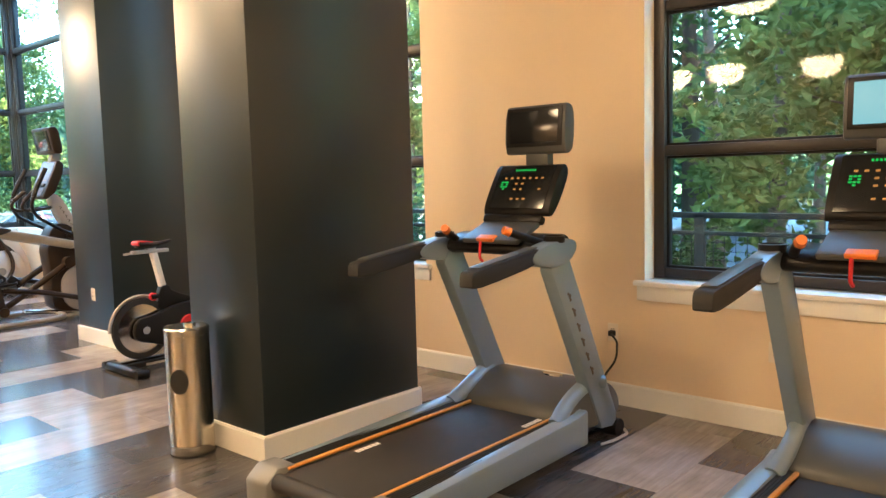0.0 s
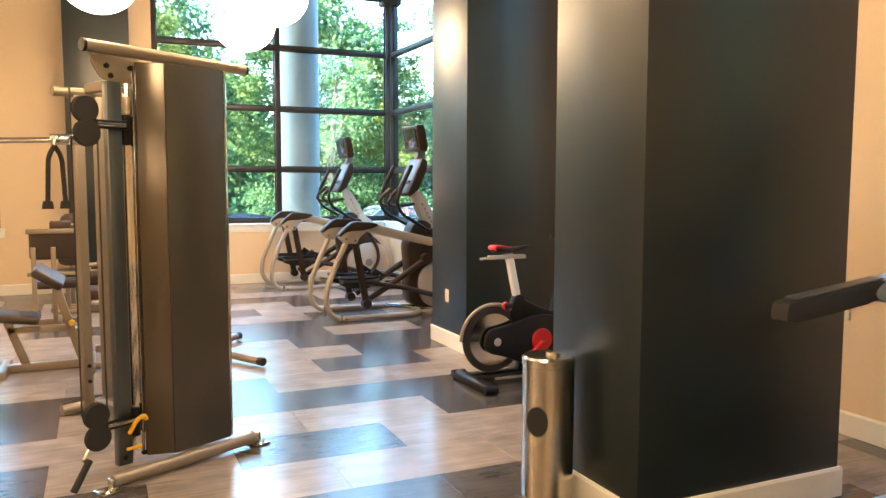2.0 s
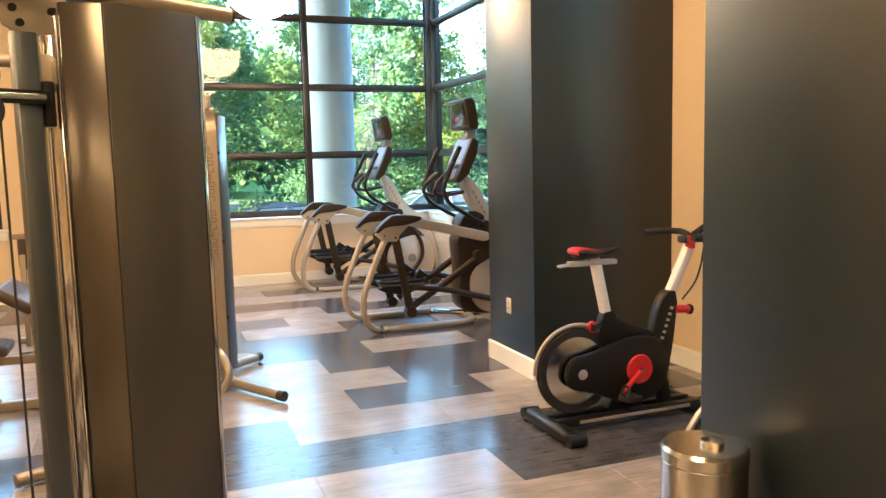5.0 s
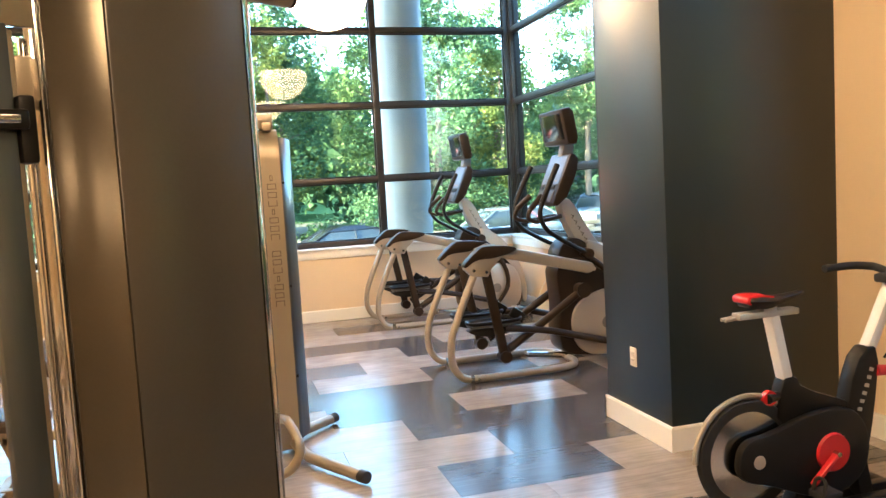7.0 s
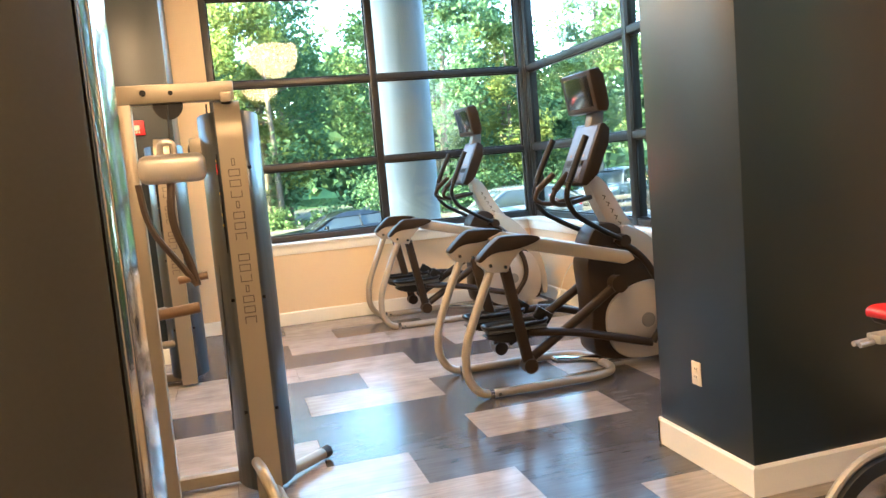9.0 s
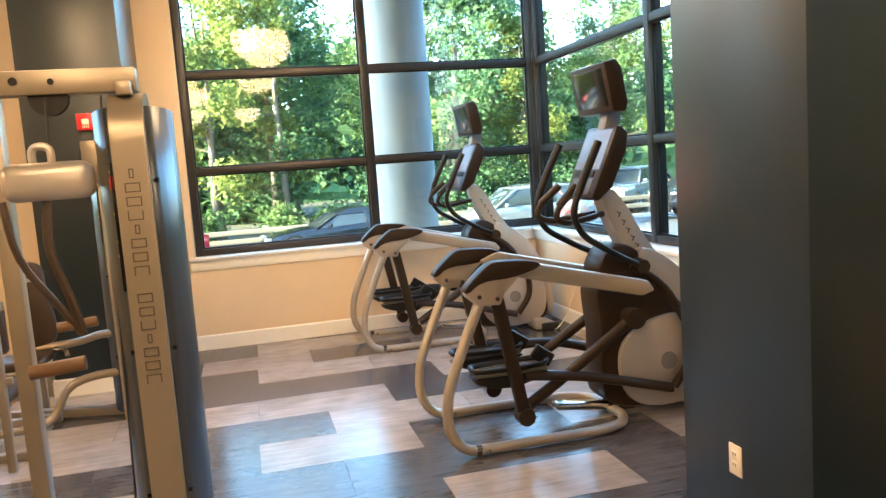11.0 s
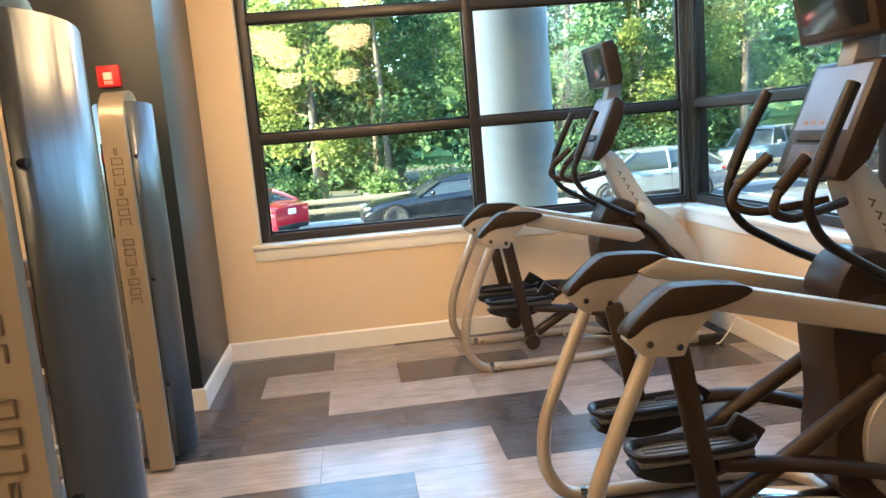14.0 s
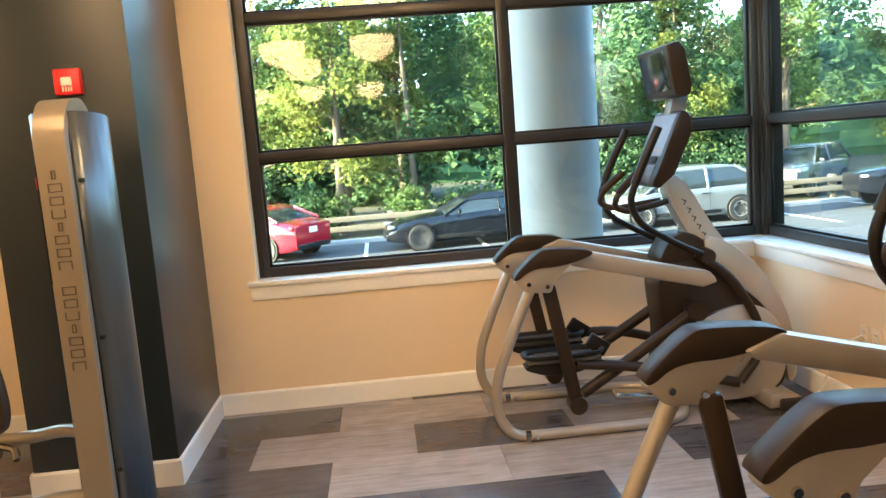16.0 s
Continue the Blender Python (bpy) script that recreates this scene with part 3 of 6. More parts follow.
def sill(name, axis, wall, span, z, ends=0.06):
    """A projecting stool with an apron under it."""
    a, b = span
    bm = bmesh.new()
    if axis == "y":
        box(bm, ((a + b) / 2, wall + 0.055, z - 0.014), (b - a + 2 * ends, 0.19, 0.03), 0.006)
        box(bm, ((a + b) / 2, wall - 0.008, z - 0.075), (b - a + 2 * ends - 0.03, 0.016, 0.092), 0.004)
    else:
        box(bm, (wall + 0.055, (a + b) / 2, z - 0.014), (0.19, b - a + 2 * ends, 0.03), 0.006)
        box(bm, (wall - 0.008, (a + b) / 2, z - 0.075), (0.016, b - a + 2 * ends - 0.03, 0.092), 0.004)
    tagged(finish(bm, name, "trim"), "white painted window sill with an apron", "window sill", "", "structure")


ZB = [0.905, 1.665, 2.553, 3.44, 4.29]
ZR = [0.84, 1.585, 2.44, 3.30, 4.17]
window("window_end", "y", YW, (0.86, XW + 0.17), ZB, [0.895, 2.592, 4.315])
window("window_bay_side", "x", XW, (5.75, YW + 0.12), ZB, [5.785, 8.04, 10.31])
setting("corner_post", "bronze", (box, ((XW + 0.185, YW + 0.185, (0.87 + 4.32) / 2), (0.16, 0.16, 3.45), 0.006)), label="dark bronze corner post between the windows", category="post")
setting("corner_post_cap", "bronze", (box, ((XW + 0.14, YW + 0.14, 4.26), (0.28, 0.28, 0.13), 0.006)), label="dark bronze beam end over the corner", category="post")
window("window_treadmills", "x", XR, (R1[0], R1[1]), ZR, [R1[0] + 0.035, R1[1] - 0.035])
window("window_bikes", "x", XR, (R2[0], R2[1]), ZR, [R2[0] + 0.035, R2[1] - 0.035])
window("window_west", "y", YW, (LW[0], LW[1]), ZB[:4] + [4.17], [LW[0] + 0.035, LW[1] - 0.035])
sill("sill_end", "y", YW, (0.86, XW - 0.045), 0.872)
sill("sill_bay_side", "x", XW, (5.75, YW - 0.045), 0.872)
sill("sill_treadmills", "x", XR, (R1[0], R1[1]), 0.803)
sill("sill_bikes", "x", XR, (R2[0], R2[1]), 0.803)
sill("sill_west", "y", YW, (LW[0], LW[1]), 0.872)

# ---------------------------------------------------------------- pendants
def pendant(x, y, low):
    top = thing("pendant_lamp", Matrix.Translation((x, y, low)), "white glowing bowl pendant lamp hanging from the ceiling, some added unseen as fill", "lamp", "pendant lamps under the ceiling")
    prof = [(0.001, 0.0)] + [(0.35 * math.sin(a), 0.30 - 0.30 * math.cos(a)) for a in (math.pi * k / 22 for k in range(1, 12))] + [(0.345, 0.34), (0.33, 0.36)]
    part("shade", "lit", top, (lathe, (prof,)))
    part("collar", "bronze", top, (lathe, ([(0.332, 0.362), (0.332, 0.38), (0.05, 0.40), (0.02, 0.47)],)))
    part("cord", "cord", top, (rod, ((0, 0, 0.46), (0, 0, 1.1), 0.006, None, 8)))
    return top


first = pendant(1.72, 7.99, 2.97)
# the pair at x -3.4 and the one at (1.7, -4.5) are unseen fill lamps
for px, py, pz in ((1.83, 6.88, 3.06), (0.2, 6.9, 3.05), (0.4, 3.3, 3.05), (1.78, 3.4, 3.05), (0.5, 1.0, 3.05), (-3.4, 6.6, 3.05), (-3.4, -3.2, 3.05), (0.2, -4.5, 3.05), (-1.2, -4.5, 3.05), (1.7, -4.5, 3.05), (-6.2, 4.9, 3.05), (-6.1, 3.8, 3.05), (-6.5, 2.2, 3.05)):
    lamp = copy_thing(first, Matrix.Translation((px, py, pz)))


# ---------------------------------------------------------------- elliptical trainers
def elliptical(x, y):
    top = thing("elliptical_trainer", Matrix.Translation((x, y, 0)), "silver and dark brown elliptical trainer with a screen, on plank floor", "elliptical trainer", "elliptical trainers by the windows")
    # bent floor tubes
    for s in (-1, 1):
        w = 0.34 * s
        part("frame_tube", "satin", top, (tube, ([(0.04, w, 0.90), (-0.10, w, 0.60), (-0.20, w, 0.36), (-0.205, w, 0.16), (-0.12, w, 0.036), (0.05, w, 0.032), (0.70, w, 0.032), (0.86, w * 0.82, 0.032), (0.92, w * 0.45, 0.034), (0.90, w * 0.1, 0.04)], 0.029, 0.12, 12)))
        bm = bmesh.new()
        rod(bm, (0.005, w - 0.032 * s, 0.03), (0.005, w + 0.034 * s, 0.03), 0.012)
        rod(bm, (-0.06, w, 0.034), (-0.03, w, 0.032), 0.0315)
        finish(bm, "tube_bolt", "chrome", top)
        # bracket, grip pad, upper beam
        br = [(-0.075, 0.90), (0.02, 1.00), (0.26, 0.985), (0.15, 0.885), (0.125, 0.825), (-0.005, 0.835)]
        part("bracket", "satin", top, (prism, (br, w - 0.035, w + 0.035, 0.012)))
        bm = bmesh.new()
        for bx, bz in ((0.005, 0.882), (0.105, 0.862)):
            for o in (-1, 1):
                rod(bm, (bx, w + 0.034 * o, bz), (bx, w + 0.044 * o, bz), 0.014, 0.011)
        finish(bm, "bolt", "chrome", top)
        pad = smooth_poly([(-0.085, 0.925), (0.06, 1.055), (0.12, 1.065), (0.33, 1.05), (0.375, 1.015), (0.20, 0.965), (0.02, 0.965), (-0.06, 0.90)], 2)
        part("grip_pad", "brown", top, (prism, (pad, w - 0.045, w + 0.045, 0.014)))
        part("upper_beam", "satin", top, (prism, ([(0.22, 0.985), (0.34, 1.03), (1.02, 0.86), (1.06, 0.80), (0.98, 0.775), (0.26, 0.955)], w * 0.93 - 0.036, w * 0.93 + 0.036, 0.014)))
        # swing arm, links, pedal
        f = 1 if s < 0 else 0
        part("swing_arm", "brown", top, (bar, ((0.12, w * 0.92, 0.86), (0.25, w * 0.86, 0.17), 0.05, 0.075, 0.016)), (rod, ((0.25, w * 0.86 - 0.045, 0.17), (0.25, w * 0.86 + 0.045, 0.17), 0.05, None, 18)))
        dz = 0.0 if f else 0.10
        part("pedal_link", "brown", top, (tube, ([(0.27, w * 0.78, 0.39 + dz * 0.3), (0.62, w * 0.74, 0.34 + dz), (1.22, w * 0.62, 0.17 + dz)], 0.032, 0.2, 10, 5, 0.75)))
        part("crank_arm", "brown", top, (tube, ([(0.30, w * 0.70, 0.21), (0.58, w * 0.66, 0.37), (0.97, w * 0.60, 0.61)], 0.034, 0.2, 10)), (rod, ((0.985, w * 0.60 - 0.05, 0.625), (0.985, w * 0.60 + 0.05, 0.625), 0.062, 0.055, 20)))
        yc = w * 0.62
        rim = smooth_poly([(-0.02, -0.05), (-0.02, 0.05), (0.04, 0.078), (0.36, 0.078), (0.42, 0.05), (0.42, -0.05), (0.36, -0.078), (0.04, -0.078)], 2)
        part("pedal", "black", top, (tube, ([(u, yc + v, 0.445 + 0.05 * max(0.0, u - 0.25)) for u, v in rim] + [(rim[0][0], yc + rim[0][1], 0.445)], 0.013, 0.01, 8, 2, 1.5)),
             (prism, (smooth_poly([(-0.02, 0.375), (-0.02, 0.40), (0.10, 0.405), (0.42, 0.405), (0.42, 0.385), (0.24, 0.33), (0.10, 0.335)], 1), yc - 0.055, yc + 0.055, 0.012)),
             (bar, ((0.38, yc, 0.44), (0.43, yc, 0.51), 0.13, 0.03, 0.01, (0, 1, 0))))
        part("pedal_sole", "hood", top, (box, ((0.20, yc, 0.422), (0.42, 0.145, 0.026), 0.010)), *[(box, ((0.20, yc + 0.03 * q, 0.437), (0.34, 0.008, 0.006), 0.002)) for q in (-2, -1, 0, 1, 2)])
        # moving handle bar, from the pivot up past the console
        part("moving_bar", "black", top, (tube, ([(1.13, 0.13 * s, 0.90), (0.92, 0.24 * s, 0.985), (0.66, 0.28 * s, 1.14), (0.60, 0.28 * s, 1.27), (0.70, 0.28 * s, 1.50), (0.78, 0.27 * s, 1.65)], 0.019, 0.13, 10)),
             (tube, ([(0.635, 0.28 * s, 1.36), (0.70, 0.28 * s, 1.50), (0.785, 0.27 * s, 1.66)], 0.0245, 0.1, 10)))
        part("front_arm", "brown", top, (tube, ([(1.02, 0.15 * s, 0.93), (1.20, 0.19 * s, 0.80), (1.36, 0.20 * s, 0.52), (1.37, 0.20 * s, 0.33), (1.24, 0.20 * s, 0.17)], 0.026, 0.15, 10)), (rod, ((1.08, 0.10 * s, 0.915), (1.08, 0.19 * s, 0.915), 0.05, 0.042, 18)))
        part("fixed_grip", "brown", top, (tube, ([(0.90, 0.05 * s, 1.235), (0.64, 0.13 * s, 1.20), (0.55, 0.15 * s, 1.24), (0.60, 0.145 * s, 1.33), (0.70, 0.12 * s, 1.41)], 0.018, 0.06, 10)), (tube, ([(0.585, 0.147 * s, 1.31), (0.705, 0.12 * s, 1.415)], 0.024, 0.05, 10)))
        shroud = smooth_poly([(0.90, 0.30), (0.93, 0.48), (1.10, 0.585), (1.31, 0.62), (1.47, 0.56), (1.55, 0.36), (1.53, 0.14), (1.40, 0.06), (1.12, 0.045), (0.96, 0.12)], 3)
        a, b = (0.125 * s, 0.165 * s) if s > 0 else (0.165 * s, 0.125 * s)
        part("side_shroud", "silver", top, (prism, (shroud, a, b, 0.012)))
        part("hub_disc", "gray", top, (rod, ((1.235, 0.160 * s, 0.325), (1.235, 0.172 * s, 0.325), 0.055, 0.052, 28)))
    body = smooth_poly([(0.80, 0.80), (0.80, 0.70), (0.83, 0.46), (0.80, 0.28), (0.84, 0.05), (1.46, 0.045), (1.57, 0.12), (1.58, 0.36), (1.48, 0.62), (1.22, 0.84), (1.02, 0.90), (0.88, 0.88)], 2)
    part("drive_housing", "brown", top, (prism, (body, -0.125, 0.125, 0.025)))
    neck = [(0.865, 1.36), (0.985, 1.40), (1.20, 1.00), (1.42, 0.80), (1.56, 0.58), (1.615, 0.36), (1.585, 0.34), (1.45, 0.60), (1.18, 0.84), (1.03, 0.99)]
    part("mast", "silver", top, (prism, (smooth_poly(neck, 2), -0.066, 0.066, 0.016)))
    cowl = [(1.06, 1.03), (1.20, 1.00), (1.40, 0.84), (1.54, 0.62), (1.615, 0.38), (1.625, 0.16), (1.57, 0.09), (1.545, 0.30), (1.47, 0.54), (1.32, 0.70), (1.14, 0.80)]
    part("front_cowl", "silver", top, (prism, (smooth_poly(cowl, 2), -0.131, 0.131, 0.022)))
    bm = bmesh.new()
    for k, h in enumerate((0.05,) * 6):
        box(bm, (0.995 + 0.028 * k, -0.0675, 1.235 - 0.05 * k), (0.030, 0.003, 0.006), 0, pose(0, 0, 0, 0, 25, 0))
        box(bm, (1.000 + 0.028 * k, -0.0675, 1.222 - 0.05 * k), (0.007, 0.003, 0.030), 0, pose(0, 0, 0, 0, 25, 0))
    finish(bm, "mast_lettering", "letters", top)
    part("pivot_cover", "brown", top, (prism, (smooth_poly([(0.80, 0.86), (0.88, 1.03), (1.0, 1.06), (1.11, 0.99), (1.14, 0.90), (1.0, 0.82)], 2), -0.115, 0.115, 0.02)))
    # console and television
    tilt = pose(0, 0, 0, 0, 24, 0)
    con = Matrix.Translation((0.905, 0, 1.535)) @ tilt
    part("console", "brown", top, (prism, ([(-0.05, -0.235), (0.0, -0.235), (0.055, -0.13), (0.06, 0.10), (0.03, 0.20), (-0.02, 0.22), (-0.05, 0.21)], -0.195, 0.195, 0.018, con)))
    part("touch_screen", "lcd", top, (box, ((0, 0, 0), (0.006, 0.325, 0.245), 0.002, con @ Matrix.Translation((-0.051, 0, 0.065)))))
    part("console_slot", "rubber", top, (box, ((0, 0, 0), (0.014, 0.235, 0.034), 0.004, con @ Matrix.Translation((-0.052, 0, -0.085)))))
    part("key_panel", "pad", top, (box, ((0, 0, 0), (0.010, 0.27, 0.10), 0.004, con @ Matrix.Translation((-0.050, 0, -0.165)))))
    bm = bmesh.new()
    for kx in range(3):
        for kz in range(2):
            box(bm, (0, 0, 0), (0.004, 0.014, 0.010), 0, con @ Matrix.Translation((-0.056, -0.045 + 0.045 * kx, -0.180 + 0.032 * kz)))
    for kx in range(5):
        box(bm, (0, 0, 0), (0.002, 0.022, 0.016), 0, con @ Matrix.Translation((-0.0545, -0.10 + 0.05 * kx, -0.03)))
    finish(bm, "key", "amber_led", top)
    part("television_bracket", "gray", top, (prism, ([(0.93, 1.72), (1.03, 1.70), (1.05, 1.84), (0.97, 1.86)], -0.05, 0.05, 0.01)))
    tv = Matrix.Translation((0.93, 0, 1.965)) @ pose(0, 0, 0, 0, -10, 0)
    part("television", "brown", top, (prism, ([(-0.05, -0.135), (0.03, -0.155), (0.055, -0.10), (0.055, 0.10), (0.03, 0.150), (-0.05, 0.145)], -0.235, 0.235, 0.014, tv)))
    part("television_screen", "screen", top, (box, ((0, 0, 0), (0.006, 0.385, 0.215), 0.002, tv @ Matrix.Translation((-0.051, 0, 0.008)))))
    # feet and floor beam
    part("floor_beam", "chrome", top, (bar, ((0.55, 0, 0.10), (0.93, 0, 0.05), 0.10, 0.045, 0.01)), (bar, ((0.88, -0.02, 0.045), (1.45, 0, 0.045), 0.09, 0.05, 0.01)))
    part("front_foot", "silver", top, (prism, ([(1.38, 0.01), (1.60, 0.01), (1.60, 0.05), (1.46, 0.10), (1.38, 0.10)], -0.27, 0.27, 0.012)))
    for s in (-1, 1):
        part("foot_cap", "rubber", top, (box, ((1.52, 0.285 * s, 0.035), (0.17, 0.06, 0.065), 0.015)))
    return top


trainer = elliptical(2.49, 6.99)
copy_thing(trainer, pose(2.44, 9.555, 0))


# ---------------------------------------------------------------- indoor cycles
def cycle(x, y):
    top = thing("indoor_cycle", Matrix.Translation((x, y, 0)), "black indoor exercise bike with red pedal crank and silver flywheel", "exercise bike", "exercise bikes between the piers")
    for px, nm in ((0.05, "rear_foot"), (1.0, "front_foot")):
        part(nm, "black", top, (prism, ([(-0.055, 0.012), (0.055, 0.012), (0.045, 0.055), (0.02, 0.07), (-0.02, 0.07), (-0.045, 0.055)], -0.25, 0.25, 0.01, Matrix.Translation((px, 0, 0)))),
             (rod, ((px - 0.05, -0.262, 0.035), (px + 0.05, -0.262, 0.035), 0.034)), (rod, ((px - 0.05, 0.262, 0.035), (px + 0.05, 0.262, 0.035), 0.034)))
    part("floor_rail", "black", top, (bar, ((0.05, 0.055, 0.062), (1.0, 0.055, 0.062), 0.05, 0.04, 0.006)), (bar, ((0.05, -0.055, 0.062), (1.0, -0.055, 0.062), 0.05, 0.04, 0.006)), (box, ((0.56, 0, 0.075), (0.12, 0.16, 0.05), 0.01)), (bar, ((0.42, 0, 0.08), (0.50, 0, 0.24), 0.07, 0.06, 0.01)), (bar, ((0.80, 0, 0.07), (0.76, 0, 0.26), 0.07, 0.07, 0.01)))
    part("floor_rail_trim", "silver", top, (bar, ((0.18, -0.083, 0.06), (0.92, -0.083, 0.06), 0.006, 0.018, 0.002)))
    # flywheel
    wheel = Matrix.Translation((0.20, 0, 0.335)) @ pose(0, 0, 0, 90, 0, 0)
    part("flywheel_rim", "rubber", top, (lathe, ([(0.192, -0.018), (0.236, -0.020), (0.244, 0.0), (0.236, 0.020), (0.192, 0.018), (0.186, 0.0)], wheel, 48)))
    part("flywheel", "chrome", top, (lathe, ([(0.0005, -0.016), (0.194, -0.010), (0.194, 0.010), (0.0005, 0.016)], wheel, 48)))
    arc = [(0.20 + 0.255 * math.cos(a), 0.0, 0.335 + 0.255 * math.sin(a)) for a in (radians(d) for d in range(48, 181, 11))]
    part("wheel_guard", "silver", top, (tube, (arc, 0.013, 0.02, 8, 2, 1.6)))
    case = smooth_poly([(0.10, 0.30), (0.13, 0.42), (0.28, 0.435), (0.48, 0.50), (0.70, 0.505), (0.79, 0.36), (0.76, 0.20), (0.64, 0.12), (0.48, 0.12), (0.26, 0.215), (0.14, 0.24)], 3)
    part("chain_case", "black", top, (prism, (case, -0.075, -0.028, 0.014)), (prism, (case, 0.028, 0.075, 0.014)))
    part("hub_emblem", "silver", top, (rod, ((0.205, -0.0745, 0.325), (0.205, -0.078, 0.325), 0.030, 0.028, 18)))
    part("crank_disc", "red", top, (rod, ((0.575, -0.074, 0.315), (0.575, -0.088, 0.315), 0.086, 0.080, 32)))
    part("crank", "red", top, (bar, ((0.575, -0.10, 0.315), (0.435, -0.115, 0.205), 0.03, 0.018, 0.006)))
    part("crank", "red", top, (bar, ((0.575, 0.10, 0.315), (0.71, 0.115, 0.42), 0.03, 0.018, 0.006)))
    part("crank_bolt", "chrome", top, (rod, ((0.575, -0.07, 0.315), (0.575, -0.116, 0.315), 0.012)))
    part("pedal", "rubber", top, (box, ((0.445, -0.175, 0.19), (0.10, 0.09, 0.03), 0.006)), (tube, ([(0.40, -0.15, 0.19), (0.42, -0.15, 0.26), (0.42, -0.21, 0.26), (0.40, -0.21, 0.19)], 0.008, 0.03, 8)))
    part("pedal", "rubber", top, (box, ((0.71, 0.175, 0.42), (0.10, 0.09, 0.03), 0.006)))
    # frame
    part("frame", "black", top, (prism, (smooth_poly([(0.335, 0.42), (0.36, 0.66), (0.435, 0.66), (0.46, 0.60), (0.76, 0.49), (0.78, 0.43), (0.50, 0.46)], 1), -0.032, 0.032, 0.008)), (prism, (smooth_poly([(0.66, 0.22), (0.70, 0.56), (0.775, 0.74), (0.875, 0.74), (0.84, 0.44), (0.79, 0.20)], 1), -0.04, 0.04, 0.012)))
    part("clamp_ring", "red", top, (lathe, ([(0.018, -0.012), (0.032, -0.012), (0.032, 0.012), (0.018, 0.012)], Matrix.Translation((0.30, -0.02, 0.575)) @ pose(0, 0, 0, 90, 0, 0), 20)))
    part("post_knob", "red", top, (rod, ((0.85, -0.03, 0.63), (0.945, -0.03, 0.62), 0.026, 0.022)))
    part("knob", "black", top, (rod, ((0.285, -0.035, 0.575), (0.36, -0.005, 0.575), 0.02)))
    part("knob", "black", top, (rod, ((0.945, -0.03, 0.62), (0.96, -0.03, 0.617), 0.03)))
    part("seat_post", "white", top, (bar, ((0.398, 0, 0.64), (0.335, 0, 0.925), 0.05, 0.062, 0.012, (0, 1, 0))))
    part("seat_slider", "silver", top, (box, ((0.31, 0, 0.935), (0.30, 0.055, 0.028), 0.006)), (rod, ((0.15, -0.012, 0.93), (0.10, -0.012, 0.926), 0.008)), (rod, ((0.15, 0.012, 0.93), (0.10, 0.012, 0.926), 0.008)))
    bm = bmesh.new()
    rows = []
    for u, half, lift, deep in ((-0.135, 0.045, 0.012, 0.030), (-0.12, 0.070, 0.020, 0.050), (-0.06, 0.078, 0.018, 0.055), (0.0, 0.056, 0.010, 0.048), (0.05, 0.032, 0.008, 0.036), (0.11, 0.022, 0.012, 0.026), (0.16, 0.019, 0.018, 0.020), (0.175, 0.010, 0.016, 0.012)):
        ring = [(-1.0, -0.35), (-0.8, -0.08), (-0.35, 0.0), (0.35, 0.0), (0.8, -0.08), (1.0, -0.35), (0.55, -1.0), (-0.55, -1.0)]
        rows.append([bm.verts.new((0.325 + u, half * a, 1.0 + lift + deep * b)) for a, b in ring])
    for a, b in zip(rows, rows[1:]):
        for k in range(8):
            bm.faces.new((a[k], a[(k + 1) % 8], b[(k + 1) % 8], b[k]))
    bm.faces.new(rows[0][::-1])
    bm.faces.new(rows[-1])
    finish(bm, "saddle", "black", top, 50)
    part("saddle_cover", "red", top, (prism, (smooth_poly([(-0.139, -0.012), (-0.142, 0.014), (-0.115, 0.025), (-0.06, 0.022), (-0.005, 0.014), (-0.02, 0.004), (-0.06, -0.004), (-0.11, -0.016)], 2), -0.052, 0.052, 0.008, Matrix.Translation((0.325, 0, 1.0)))))
    part("saddle_clamp", "silver", top, (box, ((0.315, 0, 0.955), (0.07, 0.05, 0.03), 0.006)))
    # handlebar
    part("handlebar_post", "white", top, (bar, ((0.825, 0, 0.70), (0.985, 0, 1.02), 0.05, 0.06, 0.012, (0, 1, 0))))
    part("post_lettering", "silver", top, *[(box, ((0.755 + 0.013 * k, -0.0415, 0.47 + 0.034 * k), (0.022, 0.003, 0.016), 0, pose(0, 0, 0, 0, 18, 0))) for k in range(6)])
    part("post_clamp", "red", top, (box, ((0.955, -0.03, 1.0), (0.03, 0.06, 0.045), 0.008)), (bar, ((0.93, -0.05, 1.02), (0.90, -0.09, 1.06), 0.018, 0.012, 0.004)))
    bm = bmesh.new()
    box(bm, (1.03, 0, 1.03), (0.24, 0.075, 0.04), 0.012)
    for s in (-1, 1):
        tube(bm, [(1.0, 0.03 * s, 1.045), (1.05, 0.17 * s, 1.06), (0.97, 0.22 * s, 1.065), (0.82, 0.225 * s, 1.06)], 0.019, 0.06, 10)
        tube(bm, [(1.08, 0.03 * s, 1.04), (1.22, 0.16 * s, 0.985), (1.34, 0.16 * s, 1.02), (1.38, 0.15 * s, 1.09)], 0.019, 0.05, 10)
        tube(bm, [(1.05, 0.055 * s, 1.05), (1.18, 0.055 * s, 1.12), (1.28, 0.055 * s, 1.155)], 0.020, 0.05, 10)
    finish(bm, "handlebar", "rubber", top)
    scr = Matrix.Translation((1.225, 0, 1.275)) @ pose(0, 0, 0, 0, 14, 0)
    part("monitor", "gray", top, (prism, ([(-0.022, -0.095), (0.02, -0.09), (0.028, 0.0), (0.02, 0.09), (-0.022, 0.095)], -0.135, 0.135, 0.010, scr)))
    part("monitor_screen", "screen", top, (box, ((0, 0, 0), (0.004, 0.20, 0.135), 0.001, scr @ Matrix.Translation((-0.023, 0, 0.004)))))
    part("monitor_arm", "black", top, (bar, ((1.14, 0, 1.06), (1.23, 0, 1.20), 0.06, 0.03, 0.008)))
